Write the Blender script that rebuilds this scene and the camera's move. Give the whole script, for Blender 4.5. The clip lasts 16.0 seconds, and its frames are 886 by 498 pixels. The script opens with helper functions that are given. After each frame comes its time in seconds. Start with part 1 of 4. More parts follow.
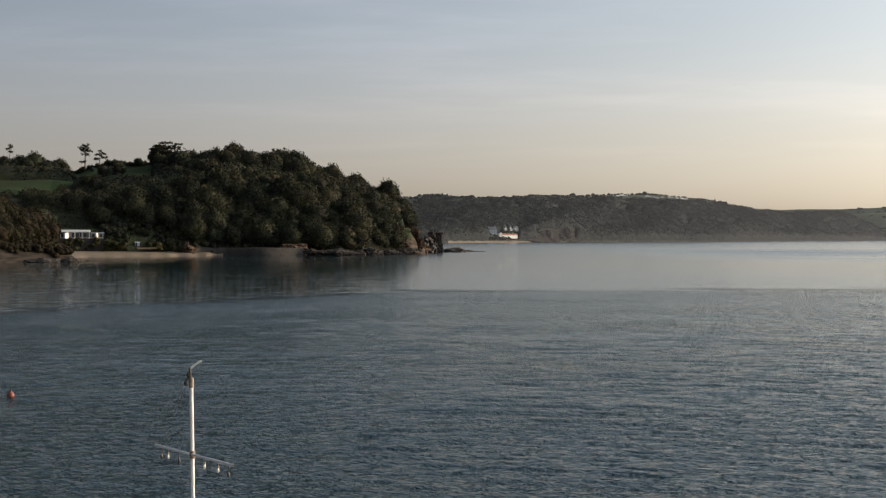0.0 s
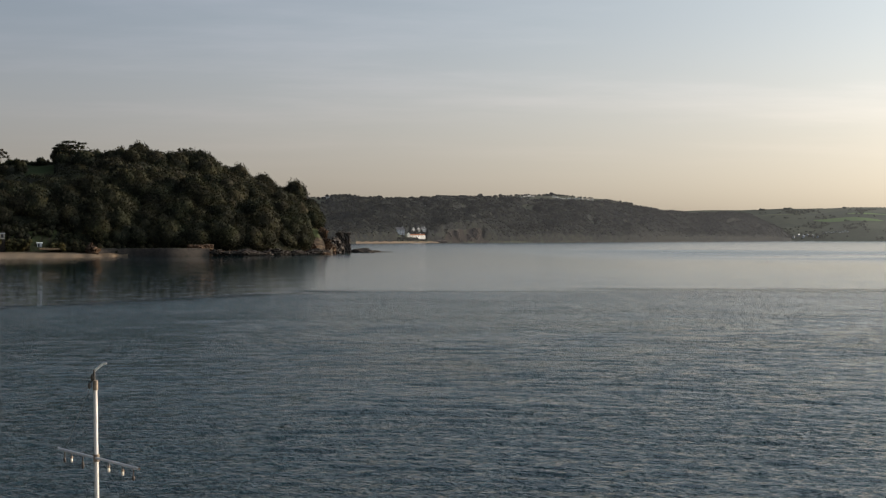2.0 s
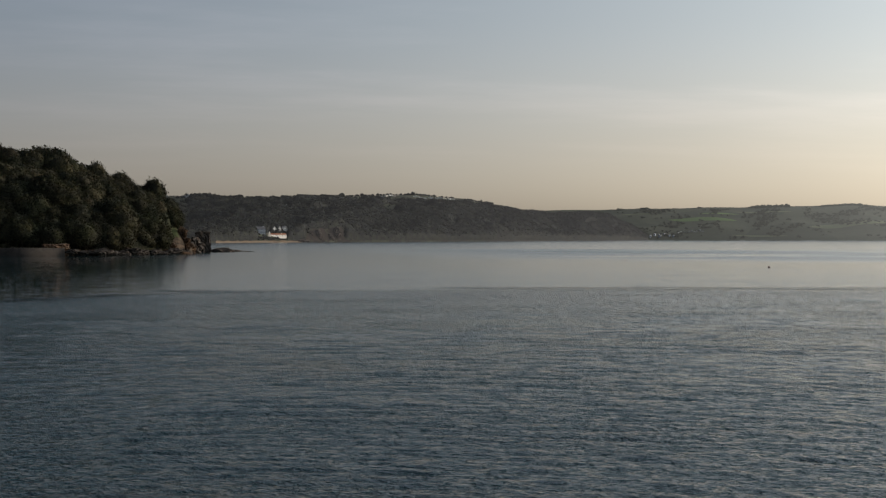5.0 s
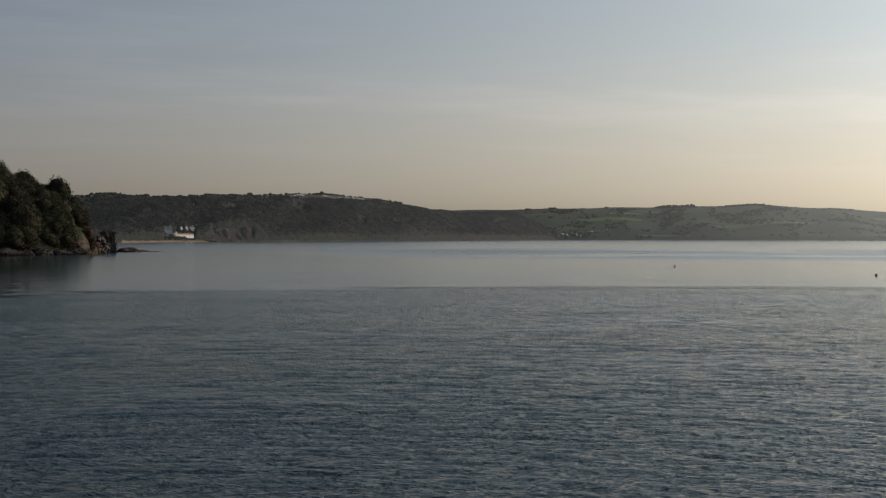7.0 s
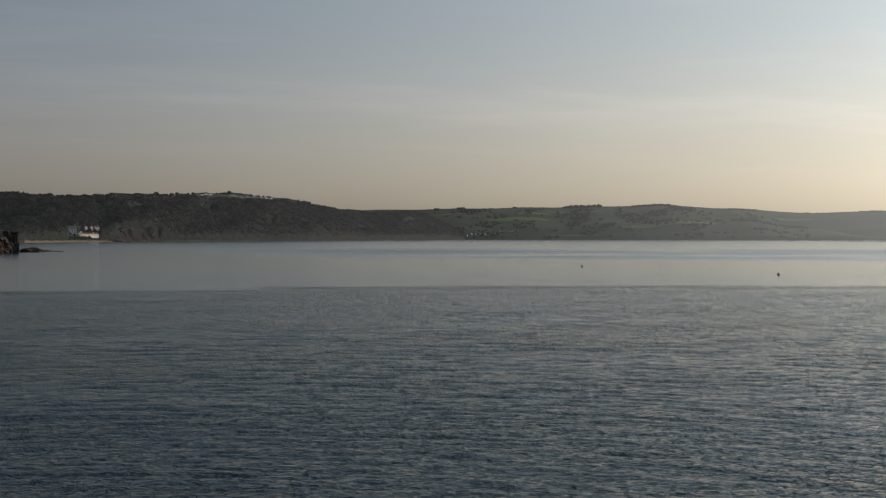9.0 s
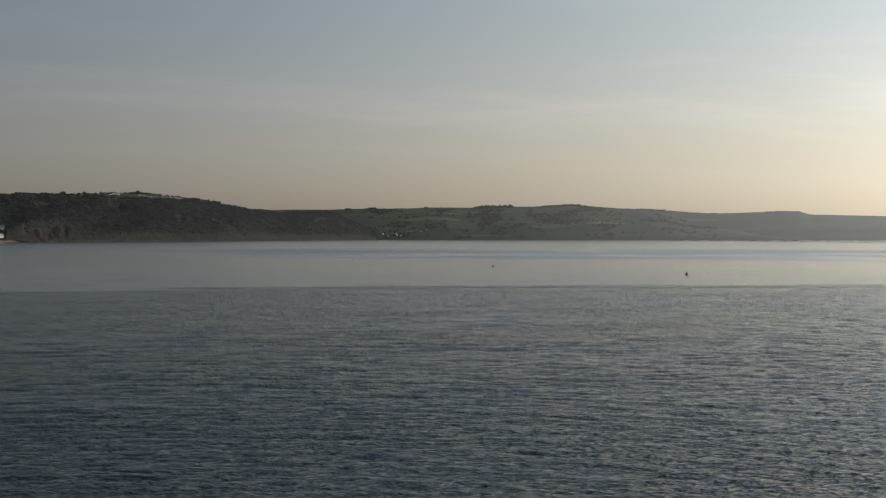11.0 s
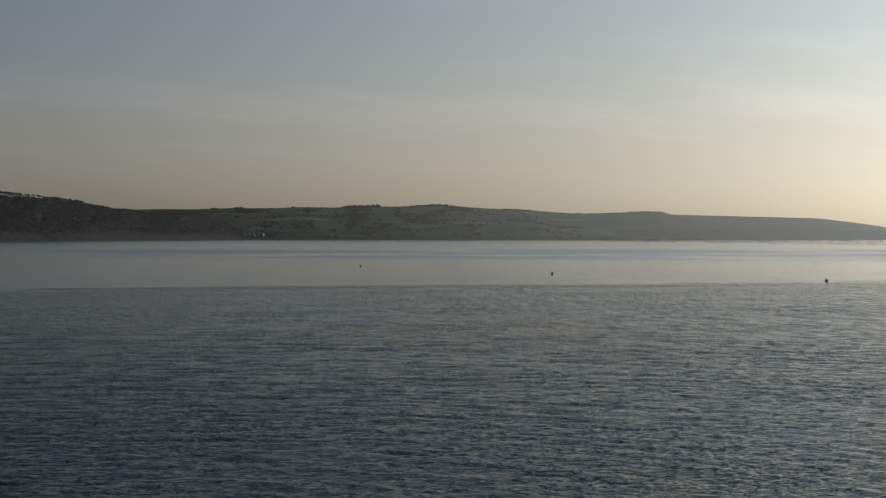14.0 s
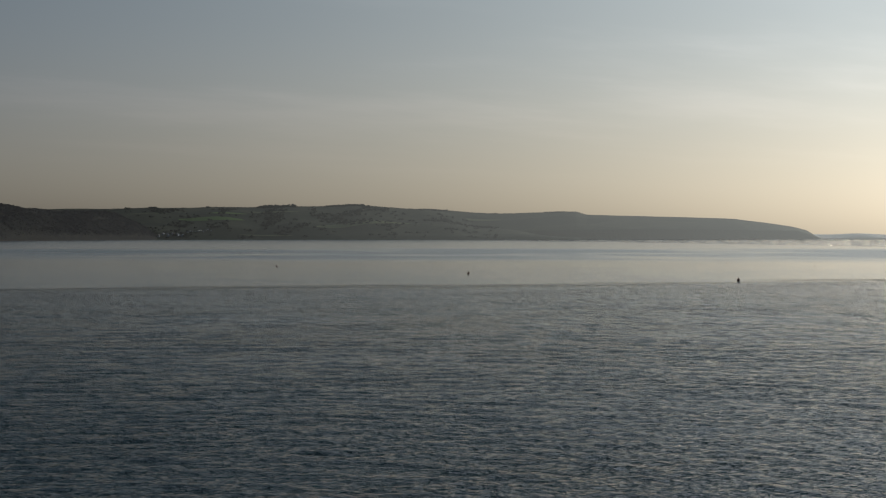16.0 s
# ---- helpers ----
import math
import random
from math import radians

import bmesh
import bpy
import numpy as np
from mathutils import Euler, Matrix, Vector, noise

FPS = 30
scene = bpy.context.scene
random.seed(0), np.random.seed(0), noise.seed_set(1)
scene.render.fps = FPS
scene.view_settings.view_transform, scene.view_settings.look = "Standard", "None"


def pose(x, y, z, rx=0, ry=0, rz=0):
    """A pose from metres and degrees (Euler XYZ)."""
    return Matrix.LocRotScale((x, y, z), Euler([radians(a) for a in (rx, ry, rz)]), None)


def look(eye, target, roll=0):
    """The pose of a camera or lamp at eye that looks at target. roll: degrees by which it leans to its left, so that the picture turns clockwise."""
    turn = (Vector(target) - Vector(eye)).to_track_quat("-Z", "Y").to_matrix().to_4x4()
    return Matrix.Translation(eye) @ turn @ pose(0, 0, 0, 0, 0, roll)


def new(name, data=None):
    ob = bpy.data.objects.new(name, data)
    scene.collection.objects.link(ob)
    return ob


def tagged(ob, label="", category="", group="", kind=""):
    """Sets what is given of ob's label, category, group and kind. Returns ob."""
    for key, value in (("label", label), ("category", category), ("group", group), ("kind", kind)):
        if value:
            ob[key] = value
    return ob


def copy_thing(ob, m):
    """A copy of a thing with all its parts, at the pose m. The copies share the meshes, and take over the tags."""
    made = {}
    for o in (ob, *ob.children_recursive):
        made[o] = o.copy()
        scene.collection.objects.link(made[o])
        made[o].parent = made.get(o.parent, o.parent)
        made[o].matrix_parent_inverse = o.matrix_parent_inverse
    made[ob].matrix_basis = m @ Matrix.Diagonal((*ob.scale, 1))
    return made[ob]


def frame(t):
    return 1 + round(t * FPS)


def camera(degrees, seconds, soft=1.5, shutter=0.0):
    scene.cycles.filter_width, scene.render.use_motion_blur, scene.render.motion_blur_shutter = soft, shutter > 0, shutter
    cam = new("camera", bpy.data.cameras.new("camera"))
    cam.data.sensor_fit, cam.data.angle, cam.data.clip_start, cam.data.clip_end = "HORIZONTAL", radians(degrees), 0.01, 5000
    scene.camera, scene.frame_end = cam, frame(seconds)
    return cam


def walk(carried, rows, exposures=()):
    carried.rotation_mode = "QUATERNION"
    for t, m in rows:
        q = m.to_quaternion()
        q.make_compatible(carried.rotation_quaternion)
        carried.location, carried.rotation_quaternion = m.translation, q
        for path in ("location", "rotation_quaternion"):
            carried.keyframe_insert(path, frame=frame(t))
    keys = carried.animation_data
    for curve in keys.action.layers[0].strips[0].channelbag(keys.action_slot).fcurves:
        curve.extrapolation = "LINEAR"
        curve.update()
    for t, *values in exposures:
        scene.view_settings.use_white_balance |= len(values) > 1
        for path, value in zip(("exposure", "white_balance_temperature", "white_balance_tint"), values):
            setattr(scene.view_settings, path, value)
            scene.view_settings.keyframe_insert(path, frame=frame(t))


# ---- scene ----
# The camera stands on a harbour quay, about ten metres over a calm bay, and pans to the right.
cam = camera(33.9, 16.0, soft=1.25)
EYE = 10.0
PAN = [
    (0.0, 0.0, -0.475, 0.0), (0.5, 0.851, -0.455, 0.0), (1.0, 1.801, -0.440, 0.0), (1.5, 2.658, -0.442, 0.0),
    (2.0, 3.630, -0.454, 0.0), (2.5, 4.472, -0.466, 0.0), (3.0, 5.440, -0.471, 0.0), (3.5, 6.298, -0.472, 0.0),
    (4.0, 7.253, -0.476, 0.0), (6.5, 11.734, -0.485, 0.0), (7.0, 12.664, -0.490, 0.0), (7.5, 13.523, -0.493, 0.0),
    (8.0, 14.469, -0.500, 0.0), (8.5, 15.325, -0.493, 0.0), (9.0, 16.259, -0.497, 0.0), (11.5, 20.630, -0.500, 0.0),
    (12.0, 21.530, -0.512, 0.0), (12.5, 22.371, -0.510, 0.0), (13.0, 23.247, -0.508, 0.0), (13.5, 24.068, -0.499, 0.0),
    (14.0, 24.963, -0.498, 0.0), (14.5, 25.779, -0.497, 0.0), (15.0, 26.643, -0.490, 0.0), (15.5, 27.434, -0.497, 0.0),
    (16.0, 28.258, -0.502, 0.0),
]
EXPOSURES = [(0.0, 0.85, 7420, 13.5), (4.0, 0.40, 7300, 13.0), (8.0, -0.04, 7080, 12.0), (12.5, -0.44, 6960, 11.0), (16.0, -0.80, 6860, 10.0)]
walk(cam, [(t, pose(0, 0, EYE, 90 + tilt, lean, -turn)) for t, turn, tilt, lean in PAN], EXPOSURES)

# ---- light: a low, hazy sun far to the right of the bay ----
SUN_AZ, SUN_EL = 78.0, 13.0         # degrees clockwise from the first view, and above the horizon
sun_dir = Vector((math.sin(radians(SUN_AZ)) * math.cos(radians(SUN_EL)),
                  math.cos(radians(SUN_AZ)) * math.cos(radians(SUN_EL)), math.sin(radians(SUN_EL))))
sun = new("sun", bpy.data.lights.new("sun", "SUN"))
sun.data.energy, sun.data.angle, sun.data.color = 2.1, radians(1.0), (1.0, 0.78, 0.55)
sun.matrix_world = look(sun_dir * 100, (0, 0, 0))


class Nodes:
    """A short way to write node trees."""

    def __init__(self, tree, keep=False):
        self.tree = tree
        if not keep:
            tree.nodes.clear()

    def add(self, kind, inputs=None, **values):
        node = self.tree.nodes.new(kind)
        for key, value in values.items():
            setattr(node, key, value)
        for key, value in (inputs or {}).items():
            if isinstance(value, bpy.types.NodeSocket):
                self.tree.links.new(value, node.inputs[key])
            else:
                node.inputs[key].default_value = value
        return node

    def math(self, op, a, b=0.0, c=0.0, clamp=False):
        node = self.add("ShaderNodeMath", {0: a, 1: b, 2: c}, operation=op)
        node.use_clamp = clamp
        return node.outputs[0]

    def span(self, value, lo, hi, a=0.0, b=1.0, smooth=True):
        node = self.add("ShaderNodeMapRange", {0: value, 1: lo, 2: hi, 3: a, 4: b})
        node.interpolation_type = "SMOOTHSTEP" if smooth else "LINEAR"
        return node.outputs[0]

    def mix(self, fac, a, b, blend="MIX"):
        node = self.add("ShaderNodeMix", {0: fac, 6: a, 7: b}, data_type="RGBA", blend_type=blend)
        return node.outputs[2]

    def noise(self, vector, scale, detail=3.0, rough=0.55):
        return self.add("ShaderNodeTexNoise", {"Vector": vector, "Scale": scale, "Detail": detail, "Roughness": rough}).outputs[0]

    def stretch(self, vector, sx, sy, sz, rz=0.0):
        return self.add("ShaderNodeMapping", {0: vector, 2: (0, 0, radians(rz)), 3: (sx, sy, sz)}).outputs[0]


def rgb(r, g, b):
    return (r, g, b, 1.0)


world = bpy.data.worlds.new("world")
scene.world = world
world.use_nodes = True
n = Nodes(world.node_tree)
sky = n.add("ShaderNodeTexSky", sky_type="NISHITA", sun_disc=False, sun_elevation=radians(SUN_EL), sun_rotation=radians(SUN_AZ),
            altitude=10.0, air_density=1.0, dust_density=1.6, ozone_density=3.0)
way = n.add("ShaderNodeTexCoord").outputs["Generated"]
part_xyz = n.add("ShaderNodeSeparateXYZ", {0: way})
height = part_xyz.outputs[2]
# thin high cloud: soft wisps over a milky veil
high = n.math("MAXIMUM", n.math("ADD", height, 0.07), 0.02)
plane = n.add("ShaderNodeCombineXYZ", {0: n.math("DIVIDE", part_xyz.outputs[0], high), 1: n.math("DIVIDE", part_xyz.outputs[1], high), 2: 0.0}).outputs[0]
streak = n.noise(n.stretch(plane, 0.55, 1.0, 1.0, -24.0), 0.9, 6.0, 0.58)
cloud = n.math("MULTIPLY", n.span(streak, 0.44, 0.72), n.span(height, 0.02, 0.13))
toward = n.add("ShaderNodeVectorMath", {0: way, 1: sun_dir}, operation="DOT_PRODUCT").outputs["Value"]
away = n.math("ARCCOSINE", n.math("MINIMUM", toward, 1.0))      # angle from the sun
glow = n.span(away, 1.70, 0.65)
# the haze spreads the sun's light wide over the sky: a broad, flat aureole
side = n.math("ADD", n.math("ADD", n.span(away, 1.85, 0.60, -0.76, 0.62, smooth=False), n.span(away, 0.75, 0.35, 0.0, -0.34)), n.span(away, 3.1, 1.85, -0.6, 0.0, smooth=False))
aloft = n.math("MULTIPLY", n.math("MULTIPLY", n.span(height, 0.14, 0.40), n.span(height, 0.35, 0.85, 1.0, 0.3)), n.span(away, 1.65, 0.5, 0.2, 2.2))
haze = n.math("POWER", 2.0, n.math("ADD", side, aloft))
haze = n.math("MULTIPLY", haze, n.span(height, -0.02, 0.07, 1.2, 1.0))
grey = n.math("MULTIPLY", n.add("ShaderNodeRGBToBW", {0: sky.outputs[0]}).outputs[0], haze)
low = n.mix(glow, rgb(1.035, 0.985, 0.93), rgb(1.08, 0.99, 0.82))
upper = n.mix(glow, rgb(0.785, 0.985, 1.28), rgb(0.89, 1.0, 1.06))
veil = n.mix(1.0, n.mix(n.span(height, 0.0, 0.17), low, upper), grey, "MULTIPLY")
clear = n.mix(1.0, sky.outputs[0], haze, "MULTIPLY")
milky = n.mix(n.span(height, 0.0, 0.5, 0.85, 0.66), clear, veil)
tint = n.mix(n.math("MULTIPLY", cloud, 0.55), milky, n.mix(1.0, veil, rgb(1.27, 1.24, 1.24), "MULTIPLY"))
out = n.add("ShaderNodeBackground", {"Color": tint, "Strength": 0.125})
n.add("ShaderNodeOutputWorld", {"Surface": out.outputs[0]})


# ---- materials ----
def material(name):
    m = bpy.data.materials.new(name)
    m.use_nodes = True
    return m, Nodes(m.node_tree)


def close(n, shader):
    n.add("ShaderNodeOutputMaterial", {"Surface": shader})


def plain(name, a, b, scale, rough=0.8, metal=0.0, bump=0.0, scale2=None, spec=0.3):
    """A surface of two colours mixed by a coarse and a fine noise, with a little relief."""
    m, n = material(name)
    at = n.add("ShaderNodeTexCoord").outputs["Object"]
    coarse = n.noise(at, scale, 4.0)
    fine = n.noise(at, scale2 or scale * 9.0, 3.0)
    fac = n.span(n.math("ADD", n.math("MULTIPLY", coarse, 0.65), n.math("MULTIPLY", fine, 0.35)), 0.35, 0.65)
    color = n.mix(fac, rgb(*a), rgb(*b))
    inputs = {"Base Color": color, "Roughness": rough, "Metallic": metal, "Specular IOR Level": spec}
    if bump:
        inputs["Normal"] = n.add("ShaderNodeBump", {"Height": fine, "Strength": 0.6, "Distance": bump}).outputs[0]
    close(n, n.add("ShaderNodeBsdfPrincipled", inputs).outputs[0])
    return m


def foliage(name, a, b, c, through_light=0.35, islands=True, gloss=0.8, twigs=0.0):
    """Leaves: three greens, some light let through."""
    m, n = material(name)
    if islands:
        pick = n.add("ShaderNodeNewGeometry").outputs["Random Per Island"]
    else:
        pick = n.math("FRACT", n.math("ADD", n.add("ShaderNodeObjectInfo").outputs["Random"],
                                      n.math("MULTIPLY", n.add("ShaderNodeNewGeometry").outputs["Random Per Island"], 0.35)))
    color = n.mix(n.span(pick, 0.0, 0.6), rgb(*a), rgb(*b))
    color = n.mix(n.span(pick, 0.72, 1.0), color, rgb(*c))
    at = n.add("ShaderNodeNewGeometry").outputs["Position"]
    color = n.mix(n.span(n.noise(at, 0.03, 3.0), 0.35, 0.7), color, n.mix(0.6, color, rgb(*c)))
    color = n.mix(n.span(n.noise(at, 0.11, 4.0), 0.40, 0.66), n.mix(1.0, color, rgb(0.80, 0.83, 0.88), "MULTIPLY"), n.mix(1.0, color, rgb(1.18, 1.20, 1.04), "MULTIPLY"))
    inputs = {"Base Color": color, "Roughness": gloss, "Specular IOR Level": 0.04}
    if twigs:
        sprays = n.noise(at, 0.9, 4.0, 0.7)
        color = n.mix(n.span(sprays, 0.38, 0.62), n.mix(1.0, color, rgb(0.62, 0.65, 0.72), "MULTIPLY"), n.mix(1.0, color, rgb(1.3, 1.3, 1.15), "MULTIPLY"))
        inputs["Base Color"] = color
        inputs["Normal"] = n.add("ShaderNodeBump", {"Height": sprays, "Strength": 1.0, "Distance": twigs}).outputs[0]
    diffuse = n.add("ShaderNodeBsdfPrincipled", inputs)
    light = n.add("ShaderNodeBsdfTranslucent", {"Color": color})
    close(n, n.add("ShaderNodeMixShader", {0: through_light, 1: diffuse.outputs[0], 2: light.outputs[0]}).outputs[0])
    return m


def ground_material(name, grass, dry, earth, rock, rock2, field_scale=0.012, along=None):
    """Grass and fields in patches where the land is gentle, bare rock where it is steep."""
    m, n = material(name)
    geo = n.add("ShaderNodeNewGeometry")
    at = geo.outputs["Position"]
    flat = n.stretch(at, 1.0, 1.0, 0.0)
    lay = flat if along is None else n.stretch(n.stretch(flat, 1.0, 1.0, 1.0, along), 0.4, 1.0, 1.0)
    cells = n.add("ShaderNodeTexVoronoi", {"Vector": lay, "Scale": field_scale, "Randomness": 0.9}).outputs["Color"]
    cell = n.add("ShaderNodeSeparateColor", {0: cells}).outputs[0]
    green = n.mix(n.span(cell, 0.2, 0.8), rgb(*grass), rgb(*dry))
    green = n.mix(n.span(n.noise(flat, 0.06, 5.0), 0.4, 0.65), green, n.mix(0.5, green, rgb(*earth)))
    layer = n.noise(n.stretch(at, 0.15, 0.15, 0.9), 0.9, 5.0)
    bare = n.mix(n.span(layer, 0.38, 0.62), rgb(*rock), rgb(*rock2))
    slope = n.add("ShaderNodeSeparateXYZ", {0: geo.outputs["True Normal"]}).outputs[2]
    steep = n.span(n.math("ADD", slope, n.math("MULTIPLY", n.noise(at, 0.08, 4.0), 0.3)), 0.92, 0.72)
    color = n.mix(steep, green, bare)
    bump = n.add("ShaderNodeBump", {"Height": layer, "Strength": 0.8, "Distance": 0.8}).outputs[0]
    close(n, n.add("ShaderNodeBsdfPrincipled", {"Base Color": color, "Roughness": 0.95, "Specular IOR Level": 0.02, "Normal": bump}).outputs[0])
    return m


def water_material():
    """Sea water: a wind-rippled stretch near the quay, glassy and slick farther out."""
    m, n = material("sea_water")
    at = n.add("ShaderNodeNewGeometry").outputs["Position"]
    xyz = n.add("ShaderNodeSeparateXYZ", {0: at})
    far = n.add("ShaderNodeVectorMath", {0: n.stretch(at, 1, 1, 0)}, operation="LENGTH").outputs["Value"]
    wander = n.noise(n.stretch(n.stretch(at, 1.0, 1.0, 0.0, 20.0), 0.011, 0.05, 0.0), 1.0, 7.0, 0.62)
    edge = n.math("ADD", far, n.math("MULTIPLY", n.math("SUBTRACT", wander, 0.5), 85.0))
    east = n.math("MAXIMUM", xyz.outputs[0], 0.0)
    edge = n.math("SUBTRACT", edge, n.math("MULTIPLY", n.math("MULTIPLY", east, east), 0.0011))
    edge = n.math("SUBTRACT", edge, n.math("MULTIPLY", n.math("MINIMUM", xyz.outputs[0], 0.0), 1.14))
    calm = n.span(edge, 260.0, 282.0)
    # cat's paws on the glassy part
    paws = n.span(n.noise(n.stretch(n.stretch(at, 1.0, 1.0, 0.0, 28.0), 0.0040, 0.0028, 0.0), 1.0, 4.0), 0.34, 0.52)
    paws = n.math("MULTIPLY", n.math("MULTIPLY", paws, n.math("MULTIPLY", n.span(far, 540.0, 700.0), n.span(far, 1300.0, 1000.0))), n.span(xyz.outputs[0], 60.0, 260.0))
    lively = n.math("SUBTRACT", 1.0, calm)
    gust = n.span(n.noise(n.stretch(at, 0.03, 0.05, 0.0, 15.0), 1.0, 4.0), 0.25, 0.75, 0.5, 1.45)
    along = n.stretch(at, 1.0, 1.0, 0.0, 25.0)
    big = n.noise(n.stretch(along, 0.38, 0.85, 0.0), 1.0, 2.0)
    mid = n.noise(n.stretch(along, 1.15, 2.5, 0.0), 1.0, 3.0, 0.6)
    fine = n.noise(n.stretch(along, 3.0, 6.4, 0.0), 1.0, 2.0)
    across = n.math("DIVIDE", xyz.outputs[0], far)
    inward = n.math("DIVIDE", 10000.0, far)
    square = n.math("MULTIPLY", far, far)
    lee = n.noise(n.add("ShaderNodeCombineXYZ", {0: n.math("MULTIPLY", xyz.outputs[0], 0.18), 1: inward, 2: 0.0}).outputs[0], 1.0, 3.0, 0.6)
    # short chop, higher and longer the farther it has run
    chop = n.noise(n.add("ShaderNodeCombineXYZ", {0: n.math("MULTIPLY", across, 130.0), 1: n.math("ADD", n.math("MULTIPLY", inward, 0.9), n.math("MULTIPLY", across, 12.0)), 2: 0.0}).outputs[0], 1.0, 3.0, 0.6)
    chop = n.math("MULTIPLY", n.math("MULTIPLY", chop, n.math("MULTIPLY", square, 4.4e-5)), n.math("MULTIPLY", lively, n.math("MULTIPLY", n.span(far, 50.0, 105.0), n.span(across, -0.28, 0.3, 0.6, 1.0))))
    long = n.math("MULTIPLY", n.noise(n.stretch(at, 0.55, 0.42, 0.0, 10.0), 1.0, 2.0), n.span(far, 80.0, 190.0, 0.0, 0.8))
    small = n.math("MULTIPLY", n.math("ADD", n.math("MULTIPLY", mid, 0.30), n.math("MULTIPLY", fine, 0.20)), n.span(far, 60.0, 190.0, 1.25, 1.15))
    waves = n.math("ADD", long, n.math("ADD", n.math("MULTIPLY", big, n.span(far, 60.0, 190.0, 0.05, 0.34)), small))
    sheltered = n.span(xyz.outputs[0], -30.0, 40.0, 0.25, 1.0)
    depth = n.math("MULTIPLY", n.math("ADD", n.span(lively, 0.0, 1.0, 0.03, 0.9, smooth=False), n.span(far, 520.0, 280.0, 0.0, 0.05)), n.math("MULTIPLY", gust, n.math("ADD", n.math("MULTIPLY", sheltered, calm), n.math("SUBTRACT", 1.0, calm))))
    # wavelets under the headland
    shore = n.math("MULTIPLY", n.math("MULTIPLY", n.math("MULTIPLY", n.math("MULTIPLY", square, 3.2e-6), n.span(far, 630.0, 420.0, 0.18, 1.0)), calm), n.span(across, -0.025, -0.07))
    height = n.math("ADD", n.math("ADD", n.math("MULTIPLY", waves, depth), chop), n.math("MULTIPLY", lee, shore))
    bump = n.add("ShaderNodeBump", {"Height": height, "Strength": 1.0, "Distance": 1.25}).outputs[0]
    # waves too small to build spread the reflection
    rough = n.math("ADD", n.math("MULTIPLY", lively, n.span(far, 50.0, 260.0, 0.09, 0.19)), n.math("MULTIPLY", calm, n.math("ADD", n.span(across, -0.10, 0.0, 0.022, 0.14), n.math("ADD", n.span(across, 0.1, 0.5, 0.0, -0.03), n.math("MULTIPLY", n.span(far, 700.0, 1500.0, 0.0, 0.03), n.span(across, -0.02, 0.04))))))
    rough = n.math("ADD", rough, n.math("MULTIPLY", paws, 0.15))
    close(n, n.add("ShaderNodeBsdfPrincipled", {"Base Color": rgb(0.008, 0.027, 0.033), "Roughness": rough, "IOR": 1.333,
                                              "Specular IOR Level": 0.5, "Normal": bump}).outputs[0])
    return m


WATER = water_material()
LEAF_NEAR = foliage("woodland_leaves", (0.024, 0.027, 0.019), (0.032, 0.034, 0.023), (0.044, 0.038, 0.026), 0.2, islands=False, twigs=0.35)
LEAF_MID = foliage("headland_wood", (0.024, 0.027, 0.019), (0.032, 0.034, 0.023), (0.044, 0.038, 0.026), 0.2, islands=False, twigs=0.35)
# the headland leaf colours darkened, so gaps between crowns look shaded
CANOPY_SHADED = foliage("headland_canopy_shaded", (0.020, 0.021, 0.015), (0.024, 0.026, 0.017), (0.032, 0.028, 0.019), 0.1, islands=False, twigs=0.6)
# far hill leaves lean to blue: haze mixed into their base colour
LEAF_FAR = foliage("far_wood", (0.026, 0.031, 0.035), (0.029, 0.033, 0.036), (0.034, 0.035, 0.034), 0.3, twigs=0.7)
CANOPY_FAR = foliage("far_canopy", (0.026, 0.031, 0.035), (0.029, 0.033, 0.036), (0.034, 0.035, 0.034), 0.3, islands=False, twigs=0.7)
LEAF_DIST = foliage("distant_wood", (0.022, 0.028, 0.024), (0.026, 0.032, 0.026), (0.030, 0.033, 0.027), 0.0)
SCRUB = foliage("bank_scrub", (0.020, 0.020, 0.013), (0.025, 0.021, 0.014), (0.034, 0.023, 0.015), 0.1, twigs=0.8)
BANK = foliage("bank_grass_and_scrub", (0.044, 0.044, 0.024), (0.055, 0.054, 0.028), (0.066, 0.052, 0.030), 0.3, twigs=0.4)
BARK = plain("bark", (0.05, 0.04, 0.03), (0.10, 0.08, 0.06), 2.0, 0.9)
LAND_NEAR = ground_material("headland_ground", (0.030, 0.050, 0.020), (0.055, 0.068, 0.030), (0.05, 0.045, 0.03), (0.03, 0.026, 0.022), (0.07, 0.054, 0.042))
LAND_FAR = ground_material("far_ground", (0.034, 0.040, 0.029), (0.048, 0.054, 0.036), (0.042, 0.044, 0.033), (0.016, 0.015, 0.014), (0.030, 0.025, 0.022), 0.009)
LAND_DIST = ground_material("distant_ground", (0.025, 0.034, 0.025), (0.042, 0.050, 0.034), (0.030, 0.035, 0.027), (0.030, 0.034, 0.026), (0.036, 0.038, 0.030), 0.012, 24.0)
LAND_KNOLL = ground_material("knoll_ground", (0.026, 0.026, 0.017), (0.036, 0.034, 0.021), (0.034, 0.028, 0.020), (0.024, 0.021, 0.018), (0.05, 0.04, 0.032))
# distant fields; haze is added to both as emission further down
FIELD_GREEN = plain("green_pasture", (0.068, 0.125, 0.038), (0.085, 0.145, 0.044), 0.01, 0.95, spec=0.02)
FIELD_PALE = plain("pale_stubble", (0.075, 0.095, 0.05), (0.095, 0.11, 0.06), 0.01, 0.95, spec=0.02)


